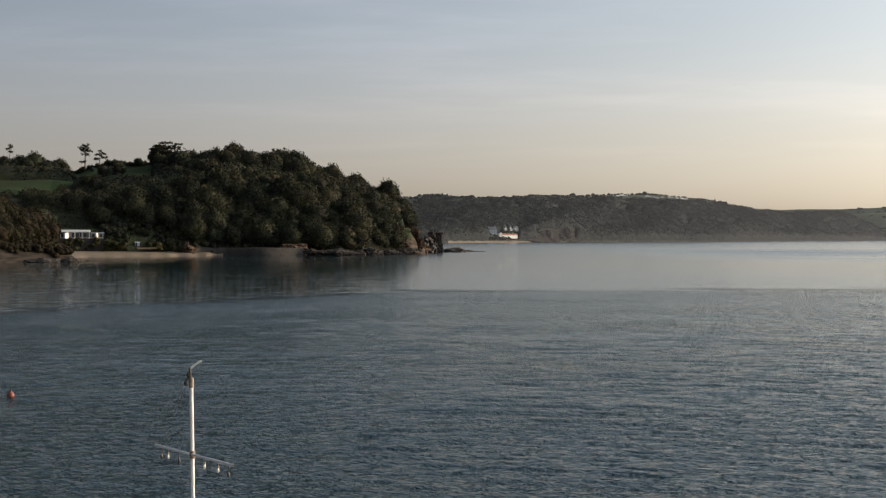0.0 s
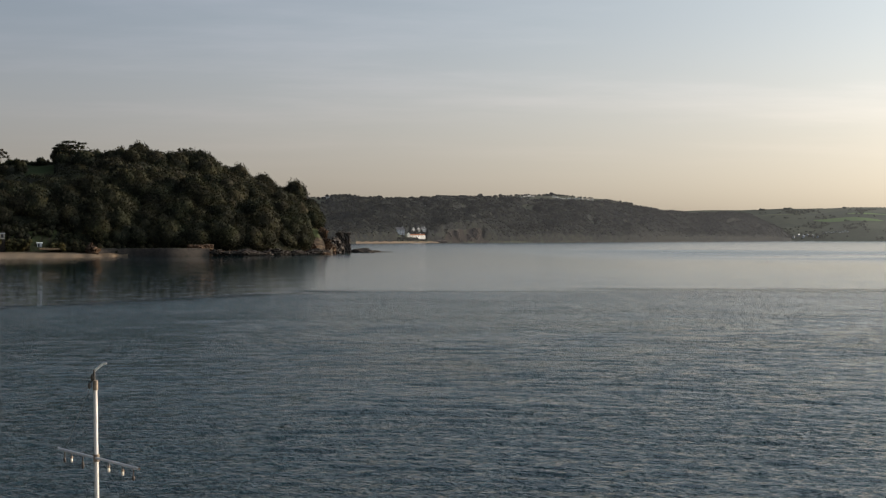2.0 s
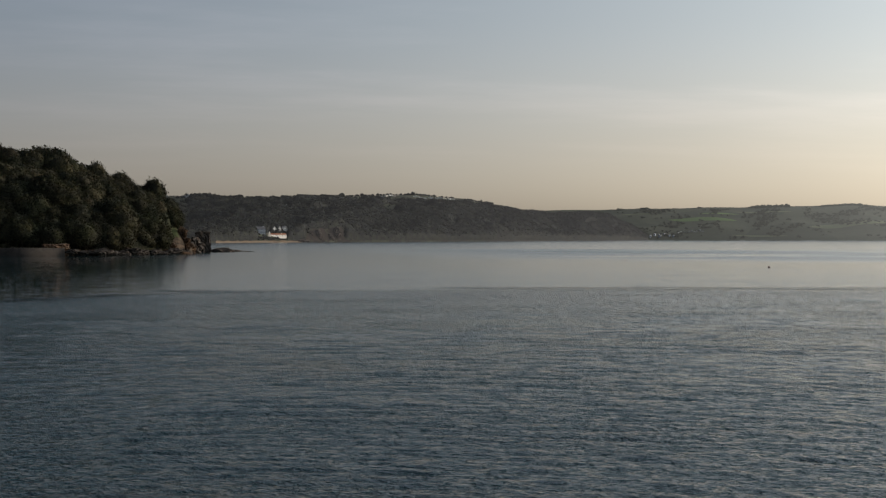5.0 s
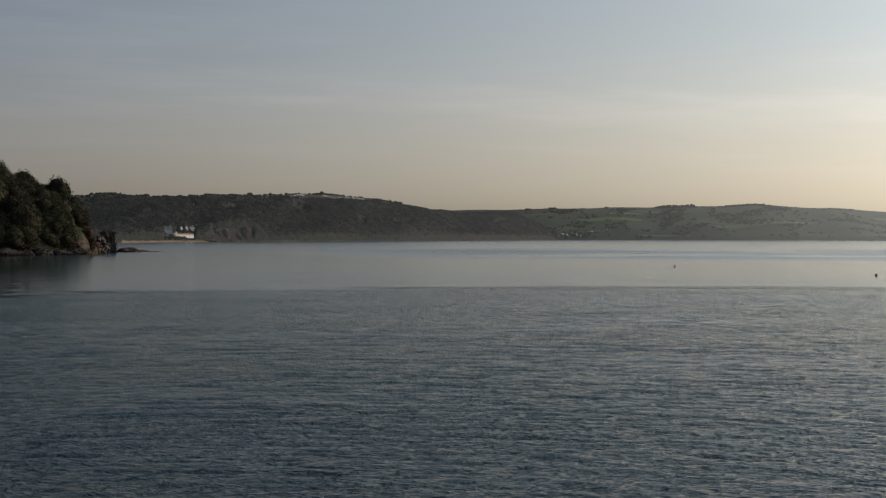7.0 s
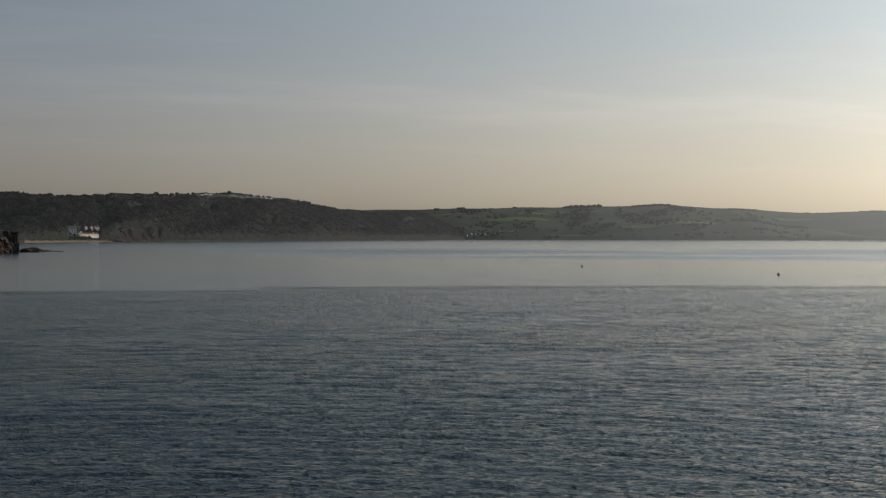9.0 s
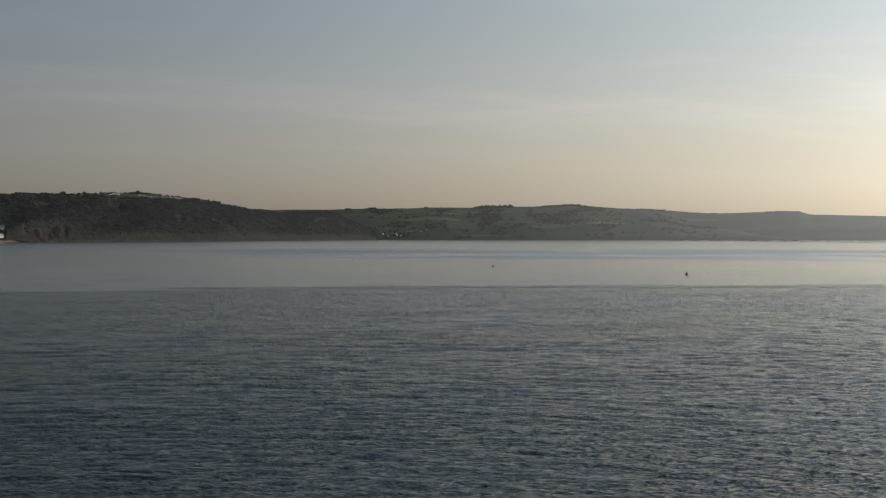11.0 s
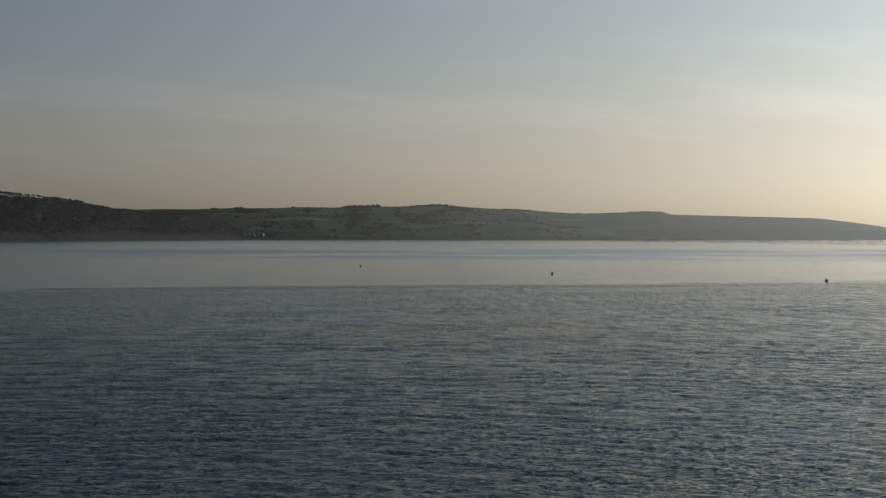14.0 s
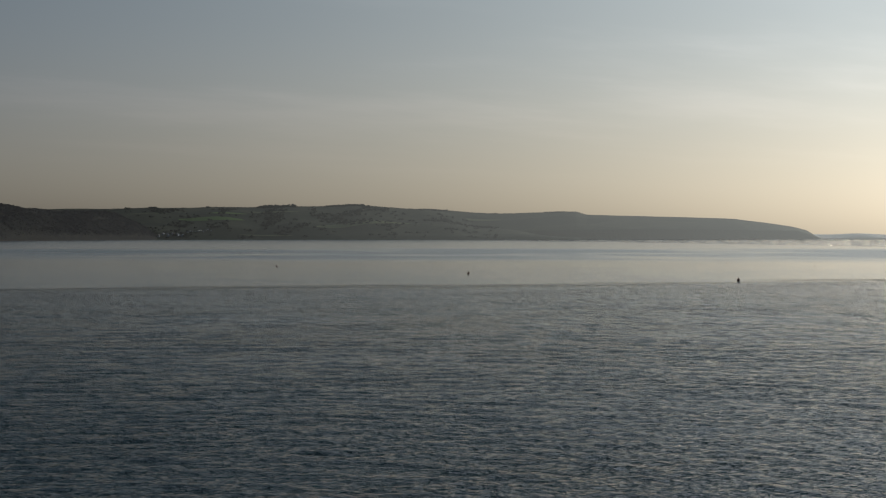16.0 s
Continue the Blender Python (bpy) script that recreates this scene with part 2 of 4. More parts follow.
def haze_glow(base, glow, east=None, x0=1200.0, x1=3300.0, air=(0.97, 1.0, 0.95), bend=1.5):
    """Paints haze on coasts that are a backdrop of distance: emission as of sunlit air, more the farther east they run.
    """
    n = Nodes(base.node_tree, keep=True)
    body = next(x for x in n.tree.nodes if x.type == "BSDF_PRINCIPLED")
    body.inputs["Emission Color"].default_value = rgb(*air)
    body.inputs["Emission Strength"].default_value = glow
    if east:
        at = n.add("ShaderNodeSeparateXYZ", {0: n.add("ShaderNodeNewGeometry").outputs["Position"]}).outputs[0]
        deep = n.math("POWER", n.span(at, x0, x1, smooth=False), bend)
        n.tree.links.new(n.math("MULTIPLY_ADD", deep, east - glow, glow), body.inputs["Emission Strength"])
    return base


# pale base colour and an even glow put haze on this low coast
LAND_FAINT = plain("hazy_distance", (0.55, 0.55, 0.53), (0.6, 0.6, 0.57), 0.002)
# east hills and their woods: haze painted as a cool glow, stronger eastward
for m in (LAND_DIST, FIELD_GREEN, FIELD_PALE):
    haze_glow(m, 0.036, 0.33, air=(0.94, 1.0, 0.99))
haze_glow(LEAF_DIST, 0.026, 0.30, air=(0.94, 1.0, 1.0))
haze_glow(LAND_FAINT, 0.35)
SAND = plain("sand", (0.105, 0.078, 0.053), (0.15, 0.112, 0.076), 0.05, 0.9, scale2=1.2)
ROCK = plain("shore_rock", (0.020, 0.018, 0.016), (0.048, 0.039, 0.033), 0.12, 0.9, bump=0.5)
CLIFF = plain("cliff_rock", (0.030, 0.022, 0.017), (0.105, 0.060, 0.033), 0.35, 0.9, bump=0.5)
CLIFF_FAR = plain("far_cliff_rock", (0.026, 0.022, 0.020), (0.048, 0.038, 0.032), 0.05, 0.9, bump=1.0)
# far hill: weaker bluish haze painted as glow on ground, leaves and cliffs
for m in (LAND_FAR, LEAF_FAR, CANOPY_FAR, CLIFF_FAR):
    haze_glow(m, 0.014, 0.046, 0.0, 1250.0, (0.97, 1.0, 1.08), 1.0)
WALLSTONE = plain("wall_stone", (0.020, 0.018, 0.016), (0.044, 0.037, 0.032), 0.3, 0.9, bump=0.2)
WHITE = plain("white_render", (0.74, 0.73, 0.70), (0.82, 0.81, 0.78), 0.4, 0.7)
GREYBLUE = plain("grey_blue_render", (0.34, 0.37, 0.41), (0.42, 0.45, 0.49), 0.3, 0.7)
GREYWALL = plain("grey_render", (0.20, 0.195, 0.185), (0.27, 0.26, 0.25), 0.4, 0.8)
SLATE = plain("slate", (0.07, 0.075, 0.085), (0.13, 0.13, 0.14), 0.8, 0.6)
TILE = plain("red_tile", (0.22, 0.09, 0.05), (0.32, 0.15, 0.09), 0.8, 0.8)
PALEROOF = plain("pale_grey_roof", (0.32, 0.32, 0.33), (0.42, 0.42, 0.43), 0.8, 0.6)
GLASS = plain("window_glass", (0.02, 0.025, 0.03), (0.04, 0.045, 0.05), 0.5, 0.08, spec=0.5)
PAINT = plain("white_mast_paint", (0.58, 0.57, 0.54), (0.70, 0.69, 0.66), 3.0, 0.38, scale2=40.0, spec=0.5)
GREYPAINT = plain("grey_yard_paint", (0.42, 0.44, 0.46), (0.56, 0.58, 0.60), 4.0, 0.4, scale2=40.0, spec=0.5)
DARKMETAL = plain("dark_fitting", (0.03, 0.028, 0.026), (0.07, 0.06, 0.05), 20.0, 0.5, 0.3)
BRASS = plain("weathered_bronze", (0.15, 0.12, 0.095), (0.25, 0.20, 0.15), 20.0, 0.6, 0.3)
BULB = plain("opal_glass", (0.72, 0.66, 0.55), (0.82, 0.77, 0.66), 20.0, 0.2, spec=0.5)
ROPE = plain("grey_rope", (0.035, 0.036, 0.04), (0.07, 0.07, 0.07), 40.0, 0.9)
ORANGE = plain("faded_orange_plastic", (0.13, 0.034, 0.022), (0.19, 0.054, 0.034), 4.0, 0.5)
DARKBUOY = plain("dark_weed_stained_plastic", (0.05, 0.03, 0.022), (0.13, 0.05, 0.03), 4.0, 0.6)
QUAY = plain("quay_stone", (0.20, 0.18, 0.15), (0.32, 0.29, 0.25), 0.6, 0.9, bump=0.03)


# ---- building tools ----
def at_polar(az, r, z=0.0):
    """A place by its bearing from the first view, in degrees, its distance and its height."""
    return Vector((r * math.sin(radians(az)), r * math.cos(radians(az)), z))


def curve_of(*pairs):
    """A smooth function through (x, y) pairs."""
    xs = np.array([p[0] for p in pairs], float)
    ys = np.array([p[1] for p in pairs], float)
    return lambda x: np.interp(x, xs, ys)


def mesh_from(name, verts, faces, mat, smooth=False):
    data = bpy.data.meshes.new(name)
    data.from_pydata([tuple(v) for v in verts], [], [tuple(f) for f in faces])
    data.materials.append(mat)
    if smooth:
        data.polygons.foreach_set("use_smooth", [True] * len(data.polygons))
    return data


def mesh_np(name, verts, tris, mat):
    """A mesh of triangles from arrays."""
    data = bpy.data.meshes.new(name)
    data.vertices.add(len(verts))
    data.vertices.foreach_set("co", np.asarray(verts, np.float32).ravel())
    data.loops.add(len(tris) * 3)
    data.loops.foreach_set("vertex_index", np.asarray(tris, np.int32).ravel())
    data.polygons.add(len(tris))
    data.polygons.foreach_set("loop_start", np.arange(0, len(tris) * 3, 3, dtype=np.int32))
    data.materials.append(mat)
    data.update(calc_edges=True)
    data.validate()
    return data


def part(name, bm, mat, parent, label=""):
    data = bpy.data.meshes.new(name)
    bm.to_mesh(data)
    bm.free()
    data.materials.append(mat)
    ob = new(name, data)
    ob.parent = parent
    if label:
        ob["label"] = label
    return ob


def box(bm, x0, x1, y0, y1, z0, z1):
    m = Matrix.Translation(((x0 + x1) / 2, (y0 + y1) / 2, (z0 + z1) / 2)) @ Matrix.Diagonal((x1 - x0, y1 - y0, z1 - z0, 1))
    bmesh.ops.create_cube(bm, size=1.0, matrix=m)
    return bm


def rod(bm, a, b, ra, rb=None, n=12):
    """A round bar from a to b."""
    a, b = Vector(a), Vector(b)
    turn = (b - a).to_track_quat("Z", "Y").to_matrix().to_4x4()
    m = Matrix.Translation((a + b) / 2) @ turn
    bmesh.ops.create_cone(bm, cap_ends=True, segments=n, radius1=ra, radius2=rb if rb is not None else ra, depth=(b - a).length, matrix=m)
    return bm


def ball(bm, c, rx, ry, rz, n=10):
    bmesh.ops.create_uvsphere(bm, u_segments=n, v_segments=max(6, n - 2), radius=1.0, matrix=Matrix.Translation(c) @ Matrix.Diagonal((rx, ry, rz, 1)))
    return bm


# ---- sea ----
# One sheet to the horizon; wind waves are real relief on the rippled stretch before the quay.
def ripples(x, y):
    """Height of the wind waves: many short trains of two crossing seas, and the fade at the edge of the wind."""
    g = np.random.default_rng(3)
    r = np.hypot(x, y)
    reach = 268.0 + 0.0011 * np.maximum(x, 0.0) ** 2 + 1.14 * np.minimum(x, 0.0)
    fade = np.clip((reach + 22.0 - r) / 55.0, 0, 1) * np.clip((r - 51.0) / 3.0, 0, 1)
    gusts = 1.0 + 0.14 * np.sin(x / 23.0 + 1.3 * np.sin(y / 31.0)) * np.sin(y / 37.0 + 0.9) + 0.1 * np.sin(x / 9.0 - y / 14.0)
    fine = STEP(r)
    z = np.zeros_like(x)
    count = 120
    for k in range(count):
        length = 0.24 * (4.5 / 0.24) ** ((k + g.uniform()) / count)
        wave, phase = 2 * math.pi / length, g.uniform(0, 2 * math.pi)
        steep = SLOPE * math.sqrt(2.0 / count) * (0.5 / max(length, 0.5)) ** 0.5
        seen = np.clip((length - 2.0 * fine) / (1.5 * fine), 0, 1)
        bend = 0.9 * np.sin(x / (3.1 * length) + k) + 0.9 * np.sin(y / (3.7 * length) + 2.0 * k)
        if k % 3:           # thrown back from the quay in wide arcs
            run = np.hypot(x + 6.0 - g.normal() * 7.0, y - 30.0 - g.normal() * 5.0)
        else:               # straight in with the wind
            heading = radians(78.0 + g.normal() * 12.0)
            run = x * math.cos(heading) + y * math.sin(heading)
        z += seen * steep / wave * np.sin(wave * run + phase + bend)
    return z * fade * gusts * np.interp(np.degrees(np.arctan2(x, y)), (-16.0, 18.0), (0.48, 0.96))


def STEP(r):
    """Distance between rows of the sea's mesh."""
    return np.maximum(0.12, 2.0e-5 * r * r)


SLOPE = 0.245
bearings = np.radians(np.concatenate([np.arange(-18.2, 46.6, 0.084), np.arange(50.0, 340.0, 4.0)]))
radii = [2.0, 16.0, 30.0, 46.0, 51.0]
while radii[-1] < 345.0:
    radii.append(radii[-1] + float(STEP(radii[-1])))
radii = np.array(radii + [420.0, 600.0, 900.0, 1500.0, 2500.0, 4500.0, 9000.0, 16000.0])
B, R = np.meshgrid(bearings, radii, indexing="ij")
X, Y = R * np.sin(B), R * np.cos(B)
inside = (B > radians(-18.3)) & (B < radians(46.7)) & (R > 50) & (R < 350)
Z = np.where(inside, ripples(X, Y), 0.0)
na, nr = B.shape
i, j = np.meshgrid(np.arange(na), np.arange(nr - 1), indexing="ij")
k = ((i + 1) % na) * nr
p = np.stack([(i * nr + j).ravel(), (i * nr + j + 1).ravel(), (k + j + 1).ravel(), (k + j).ravel()], 1)
tris = np.concatenate([p[:, [0, 2, 3]], p[:, [0, 1, 2]]])
tris = np.concatenate([tris, [[0, (a + 1) * nr, a * nr] for a in range(1, na - 1)]])
sea = new("water", mesh_np("water", np.stack([X.ravel(), Y.ravel(), Z.ravel()], 1), tris[:, ::-1], WATER))
sea.data.polygons.foreach_set("use_smooth", np.ones(len(tris), bool))
if sea.data.polygons[0].normal.z < 0:
    sea.data.flip_normals()
tagged(sea, "calm grey-blue sea with a wind-rippled stretch", "sea", kind="structure")


# ---- coasts ----
class Coast:
    """Land along the bay: a shoreline, a cliff and a ridge, all by bearing; s runs from the shore (0) to the ridge (1)."""

    def __init__(self, az0, az1, shore, ridge, top, cliff, rough, bend=0.75, back=0.25, relief=1.0):
        self.az0, self.az1, self.shore, self.ridge, self.top, self.cliff = az0, az1, shore, ridge, top, cliff
        self.rough, self.bend, self.back, self.relief = rough, bend, back, relief

    def place(self, az, s):
        """x, y, z for arrays of bearings and s."""
        rs, rr = self.shore(az), self.ridge(az)
        r = rs + s * (rr - rs)
        top, cliff = self.top(az), self.cliff(az)
        up = np.clip(s, 0, 1)
        first = np.clip(s / 0.045, 0, 1)
        z = np.where(s < 0, s * 60.0, np.minimum(cliff, top) * first + np.maximum(top - cliff, 0) * np.power(up, self.bend))
        z = z - np.clip(s - 1, 0, 9) * top * self.back
        a = np.radians(az)
        x, y = r * np.sin(a), r * np.cos(a)
        k = self.rough
        swell = (np.sin(x / (9 * k) + np.sin(y / (13 * k)) * 1.7) + np.sin(y / (7 * k) - x / (17 * k))) * 0.5
        small = np.sin(x / (2.3 * k) + y / (3.1 * k)) * np.sin(y / (1.9 * k) - x / (4.1 * k))
        amount = np.clip(s / 0.2, 0, 1) * np.clip(1.25 - s, 0, 1) * np.clip(top / 25.0, 0, 1)
        z = z + (swell * 1.6 + small * 0.7) * k * amount * 0.7 * self.relief
        return x, y, z

    def land(self, name, mat, label, na, ns, far=1.6):
        az = np.linspace(self.az0, self.az1, na)
        s = np.concatenate([[-0.06, -0.01, 0.0, 0.012, 0.025, 0.04, 0.055], np.linspace(0.08, 1.0, ns), np.linspace(1.06, far, 6)])
        A, S = np.meshgrid(az, s, indexing="ij")
        jag = np.sin(A * 37.0 * 60 / self.rough) * 0.006 + np.sin(A * 91.0 * 60 / self.rough + 1) * 0.004
        x, y, z = self.place(A, S + np.where((S > -0.02) & (S < 0.06), jag, 0))
        m = len(s)
        i, j = np.meshgrid(np.arange(na - 1), np.arange(m - 1), indexing="ij")
        p = (i * m + j).ravel()
        tris = np.concatenate([np.stack([p, p + 1, p + m], 1), np.stack([p + 1, p + m + 1, p + m], 1)])
        ob = new(name, mesh_np(name, np.stack([x.ravel(), y.ravel(), z.ravel()], 1), tris, mat))
        return tagged(ob, label, "hillside", kind="structure")


ico = bmesh.new()
bmesh.ops.create_icosphere(ico, subdivisions=1, radius=1.0)
ICO_V = np.array([v.co[:] for v in ico.verts])
ICO_F = np.array([[v.index for v in f.verts] for f in ico.faces])
ico.free()

def crown(rng, lumps, leaves, width=1.0, tall=1.0, leaf=1.0):
    """Arrays of a broad crown about one metre in radius, its foot at z = 0: uneven lumps and loose leaf sprays."""
    vs, fs, count = [], [], 0
    centres = []
    for i in range(lumps):
        a, u = rng.uniform(0, 2 * math.pi), rng.uniform(0, 1)
        spread = math.sqrt(rng.uniform(0.08, 1.0)) * (0.72 if u < 0.75 else 0.4)
        c = np.array([math.cos(a) * spread * width, math.sin(a) * spread * width, (0.25 + 1.25 * u * (1.15 - 0.5 * spread)) * tall])
        size = rng.uniform(0.38, 0.70)
        body = size * 0.8
        shape = ICO_V * rng.uniform(0.65, 1.25, (len(ICO_V), 1)) * np.array([body * rng.uniform(0.9, 1.3), body * rng.uniform(0.9, 1.3), body * rng.uniform(0.6, 0.9)])
        vs.append(shape + c)
        fs.append(ICO_F + count)
        count += len(ICO_V)
        centres.append((c, size))
    for i in range(leaves):
        c, size = centres[rng.integers(len(centres))]
        d = rng.normal(size=3)
        d /= np.linalg.norm(d)
        p = c + d * size * rng.uniform(0.72, 1.14) * np.array([1.1, 1.1, 0.85])
        t = rng.normal(size=(3, 3)) * rng.uniform(0.05, 0.12) * leaf
        vs.append(p + t)
        fs.append(np.array([[0, 1, 2]]) + count)
        count += 3
    return np.concatenate(vs), np.concatenate(fs)


def billow(rng, sub, leaves, leaf):
    """Arrays of one full crown, radius about one, foot at z = 0: rounded boughs under a loose coat of small leaf sprays."""
    bm = bmesh.new()
    bmesh.ops.create_icosphere(bm, subdivisions=sub, radius=1.0)
    shift = Vector(rng.uniform(0, 90, 3))
    pts = []
    for v in bm.verts:
        d = v.co.normalized()
        bough = 1.0 - 2.0 * abs(noise.noise(d * 1.8 + shift))
        twig = 1.0 - 2.0 * abs(noise.noise(d * 4.5 + shift))
        reach = 0.66 + 0.20 * bough + 0.12 * twig
        low = 0.75 if d.z < 0 else 1.0
        pts.append((d.x * reach, d.y * reach, 0.72 + d.z * reach * 0.92 * low))
    faces = np.array([[v.index for v in f.verts] for f in bm.faces])
    bm.free()
    body = np.array(pts)
    middle = np.array([0, 0, 0.6])
    on = faces[rng.integers(len(faces), size=leaves)]
    share = rng.dirichlet((1, 1, 1), size=leaves)
    seat = (body[on] * share[:, :, None]).sum(1)
    seat = (seat - middle) * rng.uniform(0.97, 1.20, (leaves, 1)) + middle
    tri = seat[:, None, :] + rng.normal(size=(leaves, 3, 3)) * rng.uniform(0.025, 0.055, (leaves, 1, 1)) * leaf
    return np.concatenate([body, tri.reshape(-1, 3)]), np.concatenate([faces, len(body) + np.arange(leaves * 3).reshape(-1, 3)])


def scatter(name, mat, kinds, spots, rng, label, category):
    """Many crowns joined into one thing that nobody could count. spots: x, y, z, radius, height factor."""
    vs, fs, count = [], [], 0
    for x, y, z, r, h in spots:
        v, f = kinds[rng.integers(len(kinds))]
        a = rng.uniform(0, 2 * math.pi)
        c, s = math.cos(a), math.sin(a)
        w = np.stack([(v[:, 0] * c - v[:, 1] * s) * r + x, (v[:, 0] * s + v[:, 1] * c) * r + y, v[:, 2] * r * h + z], 1)
        vs.append(w)
        fs.append(f + count)
        count += len(v)
    ob = new(name, mesh_np(name, np.concatenate(vs), np.concatenate(fs), mat))
    ob.data.polygons.foreach_set("use_smooth", np.ones(len(ob.data.polygons), bool))
    return tagged(ob, label, category, kind="stuff")


rng = np.random.default_rng(7)

# the near wooded headland
headland = Coast(-26.0, -0.55,
                 curve_of((-26, 790), (-14.5, 794), (-9.8, 797), (-8.5, 802), (-4, 812), (-1.2, 850), (-0.55, 880)),
                 curve_of((-26, 1150), (-14, 1120), (-10, 1000), (-7, 960), (-3, 950), (-0.55, 925)),
                 curve_of((-26, 58), (-17, 58), (-14.2, 57), (-13.6, 61), (-10.6, 60), (-9.5, 57), (-8.2, 61), (-7.0, 56), (-6.2, 54), (-5.2, 50), (-4.3, 44),
                          (-3.6, 41), (-2.4, 33), (-1.8, 26), (-1.3, 19), (-1.05, 13), (-0.8, 5), (-0.55, -2)),
                 curve_of((-26, 5), (-11.5, 5), (-9.8, 3), (-8, 3), (-4, 3), (-2, 4), (-1.3, 9), (-0.55, 2)), 6.0, 0.72)
headland.land("headland", LAND_NEAR, "steep dark wooded headland with rocky foot", 420, 46)

# the wooded hill across the bay
far_hill = Coast(-4.0, 17.5,
                 curve_of((-4, 2300), (0, 2340), (3.7, 2640), (7, 2860), (11, 3200), (14, 3650), (16, 4000), (17.5, 4300)),
                 curve_of((-4, 3150), (3, 3300), (8, 3500), (12, 3800), (15, 4150), (17.5, 4450)),
                 curve_of((-4, 96), (0, 97), (2, 96), (5, 103), (8, 111), (9.5, 107), (10.5, 101), (11.3, 94), (12.3, 84), (14, 78), (15.6, 74), (16.4, 42), (17.2, -2), (17.5, -5)),
                 curve_of((-4, 3), (0, 3), (3.2, 3), (3.8, 17), (4.3, 19), (4.45, 15), (4.6, 17), (5.05, 21), (5.5, 10), (6.2, 2.5), (10, 2.5), (15, 2.5), (17.5, 1)), 16.0, 0.66)
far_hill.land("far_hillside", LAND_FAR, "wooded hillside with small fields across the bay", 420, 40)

# the hazy farmland hills to the east, with the long cape
east_hill = Coast(13.0, 34.0,
                  curve_of((13, 4380), (24, 4400), (34, 4520)),
                  curve_of((13, 4720), (24, 4760), (34, 4790)),
                  curve_of((13, 98), (16.5, 98), (20.9, 101), (22.5, 103), (24.7, 110), (26, 105), (27.6, 97), (28.6, 84), (30, 60), (31.5, 35), (33, 12), (34, -3)),
                  curve_of((13, 4), (20, 3), (25, 8), (34, 3)), 26.0, 0.9, relief=0.6)
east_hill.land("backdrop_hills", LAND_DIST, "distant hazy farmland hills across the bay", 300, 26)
cape = Coast(26.0, 42.95,
             curve_of((26, 4560), (30, 4600), (36, 4700), (42.95, 4800)),
             curve_of((26, 4840), (36, 4880), (42.95, 4900)),
             curve_of((26, 96), (27.6, 100), (28.4, 96), (30, 86), (31, 86), (33, 92), (33.5, 92), (33.9, 82),
                      (37, 75), (39.6, 67), (40.7, 55), (41.7, 43), (42.3, 30), (42.75, 6), (42.95, -4)),
             curve_of((26, 14), (30, 18), (36, 30), (42, 25), (42.95, 0)), 14.0, 0.9, relief=0.2)
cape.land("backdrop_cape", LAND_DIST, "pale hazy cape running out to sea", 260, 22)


def field(coast, az0, az1, s0, s1, thick, mat, label):
    """An open field: a long sheet on the slope that narrows to its ends."""
    pts, fs = [], []
    for i in range(41):
        u = i / 40
        half = thick * (math.sin(math.pi * u) ** 0.6) * 0.5 + 0.0005
        for j in range(7):
            x, y, z = coast.place(np.array([az0 + (az1 - az0) * u]), np.array([s0 + (s1 - s0) * u + half * (j / 3.0 - 1.0)]))
            pts.append((x[0], y[0], z[0] + 1.2))
    for i in range(40):
        for j in range(6):
            p = i * 7 + j
            fs.append((p, p + 1, p + 8, p + 7))
    return tagged(new("backdrop_field", mesh_from("backdrop_field", pts, fs, mat, True)), label, "field", kind="structure")


# the fields carry the same painted haze glow as the hills
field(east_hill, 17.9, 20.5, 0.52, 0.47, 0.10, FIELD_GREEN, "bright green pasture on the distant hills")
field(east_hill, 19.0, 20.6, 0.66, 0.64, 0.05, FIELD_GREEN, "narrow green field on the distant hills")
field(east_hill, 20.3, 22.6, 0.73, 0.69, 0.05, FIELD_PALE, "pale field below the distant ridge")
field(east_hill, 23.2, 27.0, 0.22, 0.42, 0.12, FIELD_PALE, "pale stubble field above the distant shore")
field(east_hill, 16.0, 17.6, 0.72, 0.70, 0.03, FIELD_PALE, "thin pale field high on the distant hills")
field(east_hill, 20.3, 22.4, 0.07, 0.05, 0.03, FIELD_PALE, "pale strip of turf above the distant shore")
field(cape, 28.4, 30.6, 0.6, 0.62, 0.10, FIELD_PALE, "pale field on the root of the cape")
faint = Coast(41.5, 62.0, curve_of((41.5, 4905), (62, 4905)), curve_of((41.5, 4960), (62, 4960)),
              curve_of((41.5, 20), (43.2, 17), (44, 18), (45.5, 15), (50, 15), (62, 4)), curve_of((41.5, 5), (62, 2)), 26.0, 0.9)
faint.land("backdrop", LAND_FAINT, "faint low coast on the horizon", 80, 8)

# beach below the headland
beach_shore = curve_of((-21, 615), (-17, 622), (-15.8, 650), (-14.8, 700), (-13.8, 738), (-12, 764), (-9.6, 790), (-8.4, 806))
az = np.linspace(-21, -8.6, 120)
cols = np.linspace(0, 1, 12)
pts = []
for a in az:
    r0 = float(beach_shore(a)) - 6 + 3 * math.sin(a * 9)
    r1 = 815.0
    for c in cols:
        z = -0.4 + 3.4 * c ** 0.6
        pts.append(at_polar(a, r0 + (r1 - r0) * c, z))
fs = [(i * 12 + j, i * 12 + j + 1, (i + 1) * 12 + j + 1, (i + 1) * 12 + j) for i in range(119) for j in range(11)]
tagged(new("beach", mesh_from("beach", pts, fs, SAND, True)), "strip of tan sand beach below the woods", "beach", kind="structure")

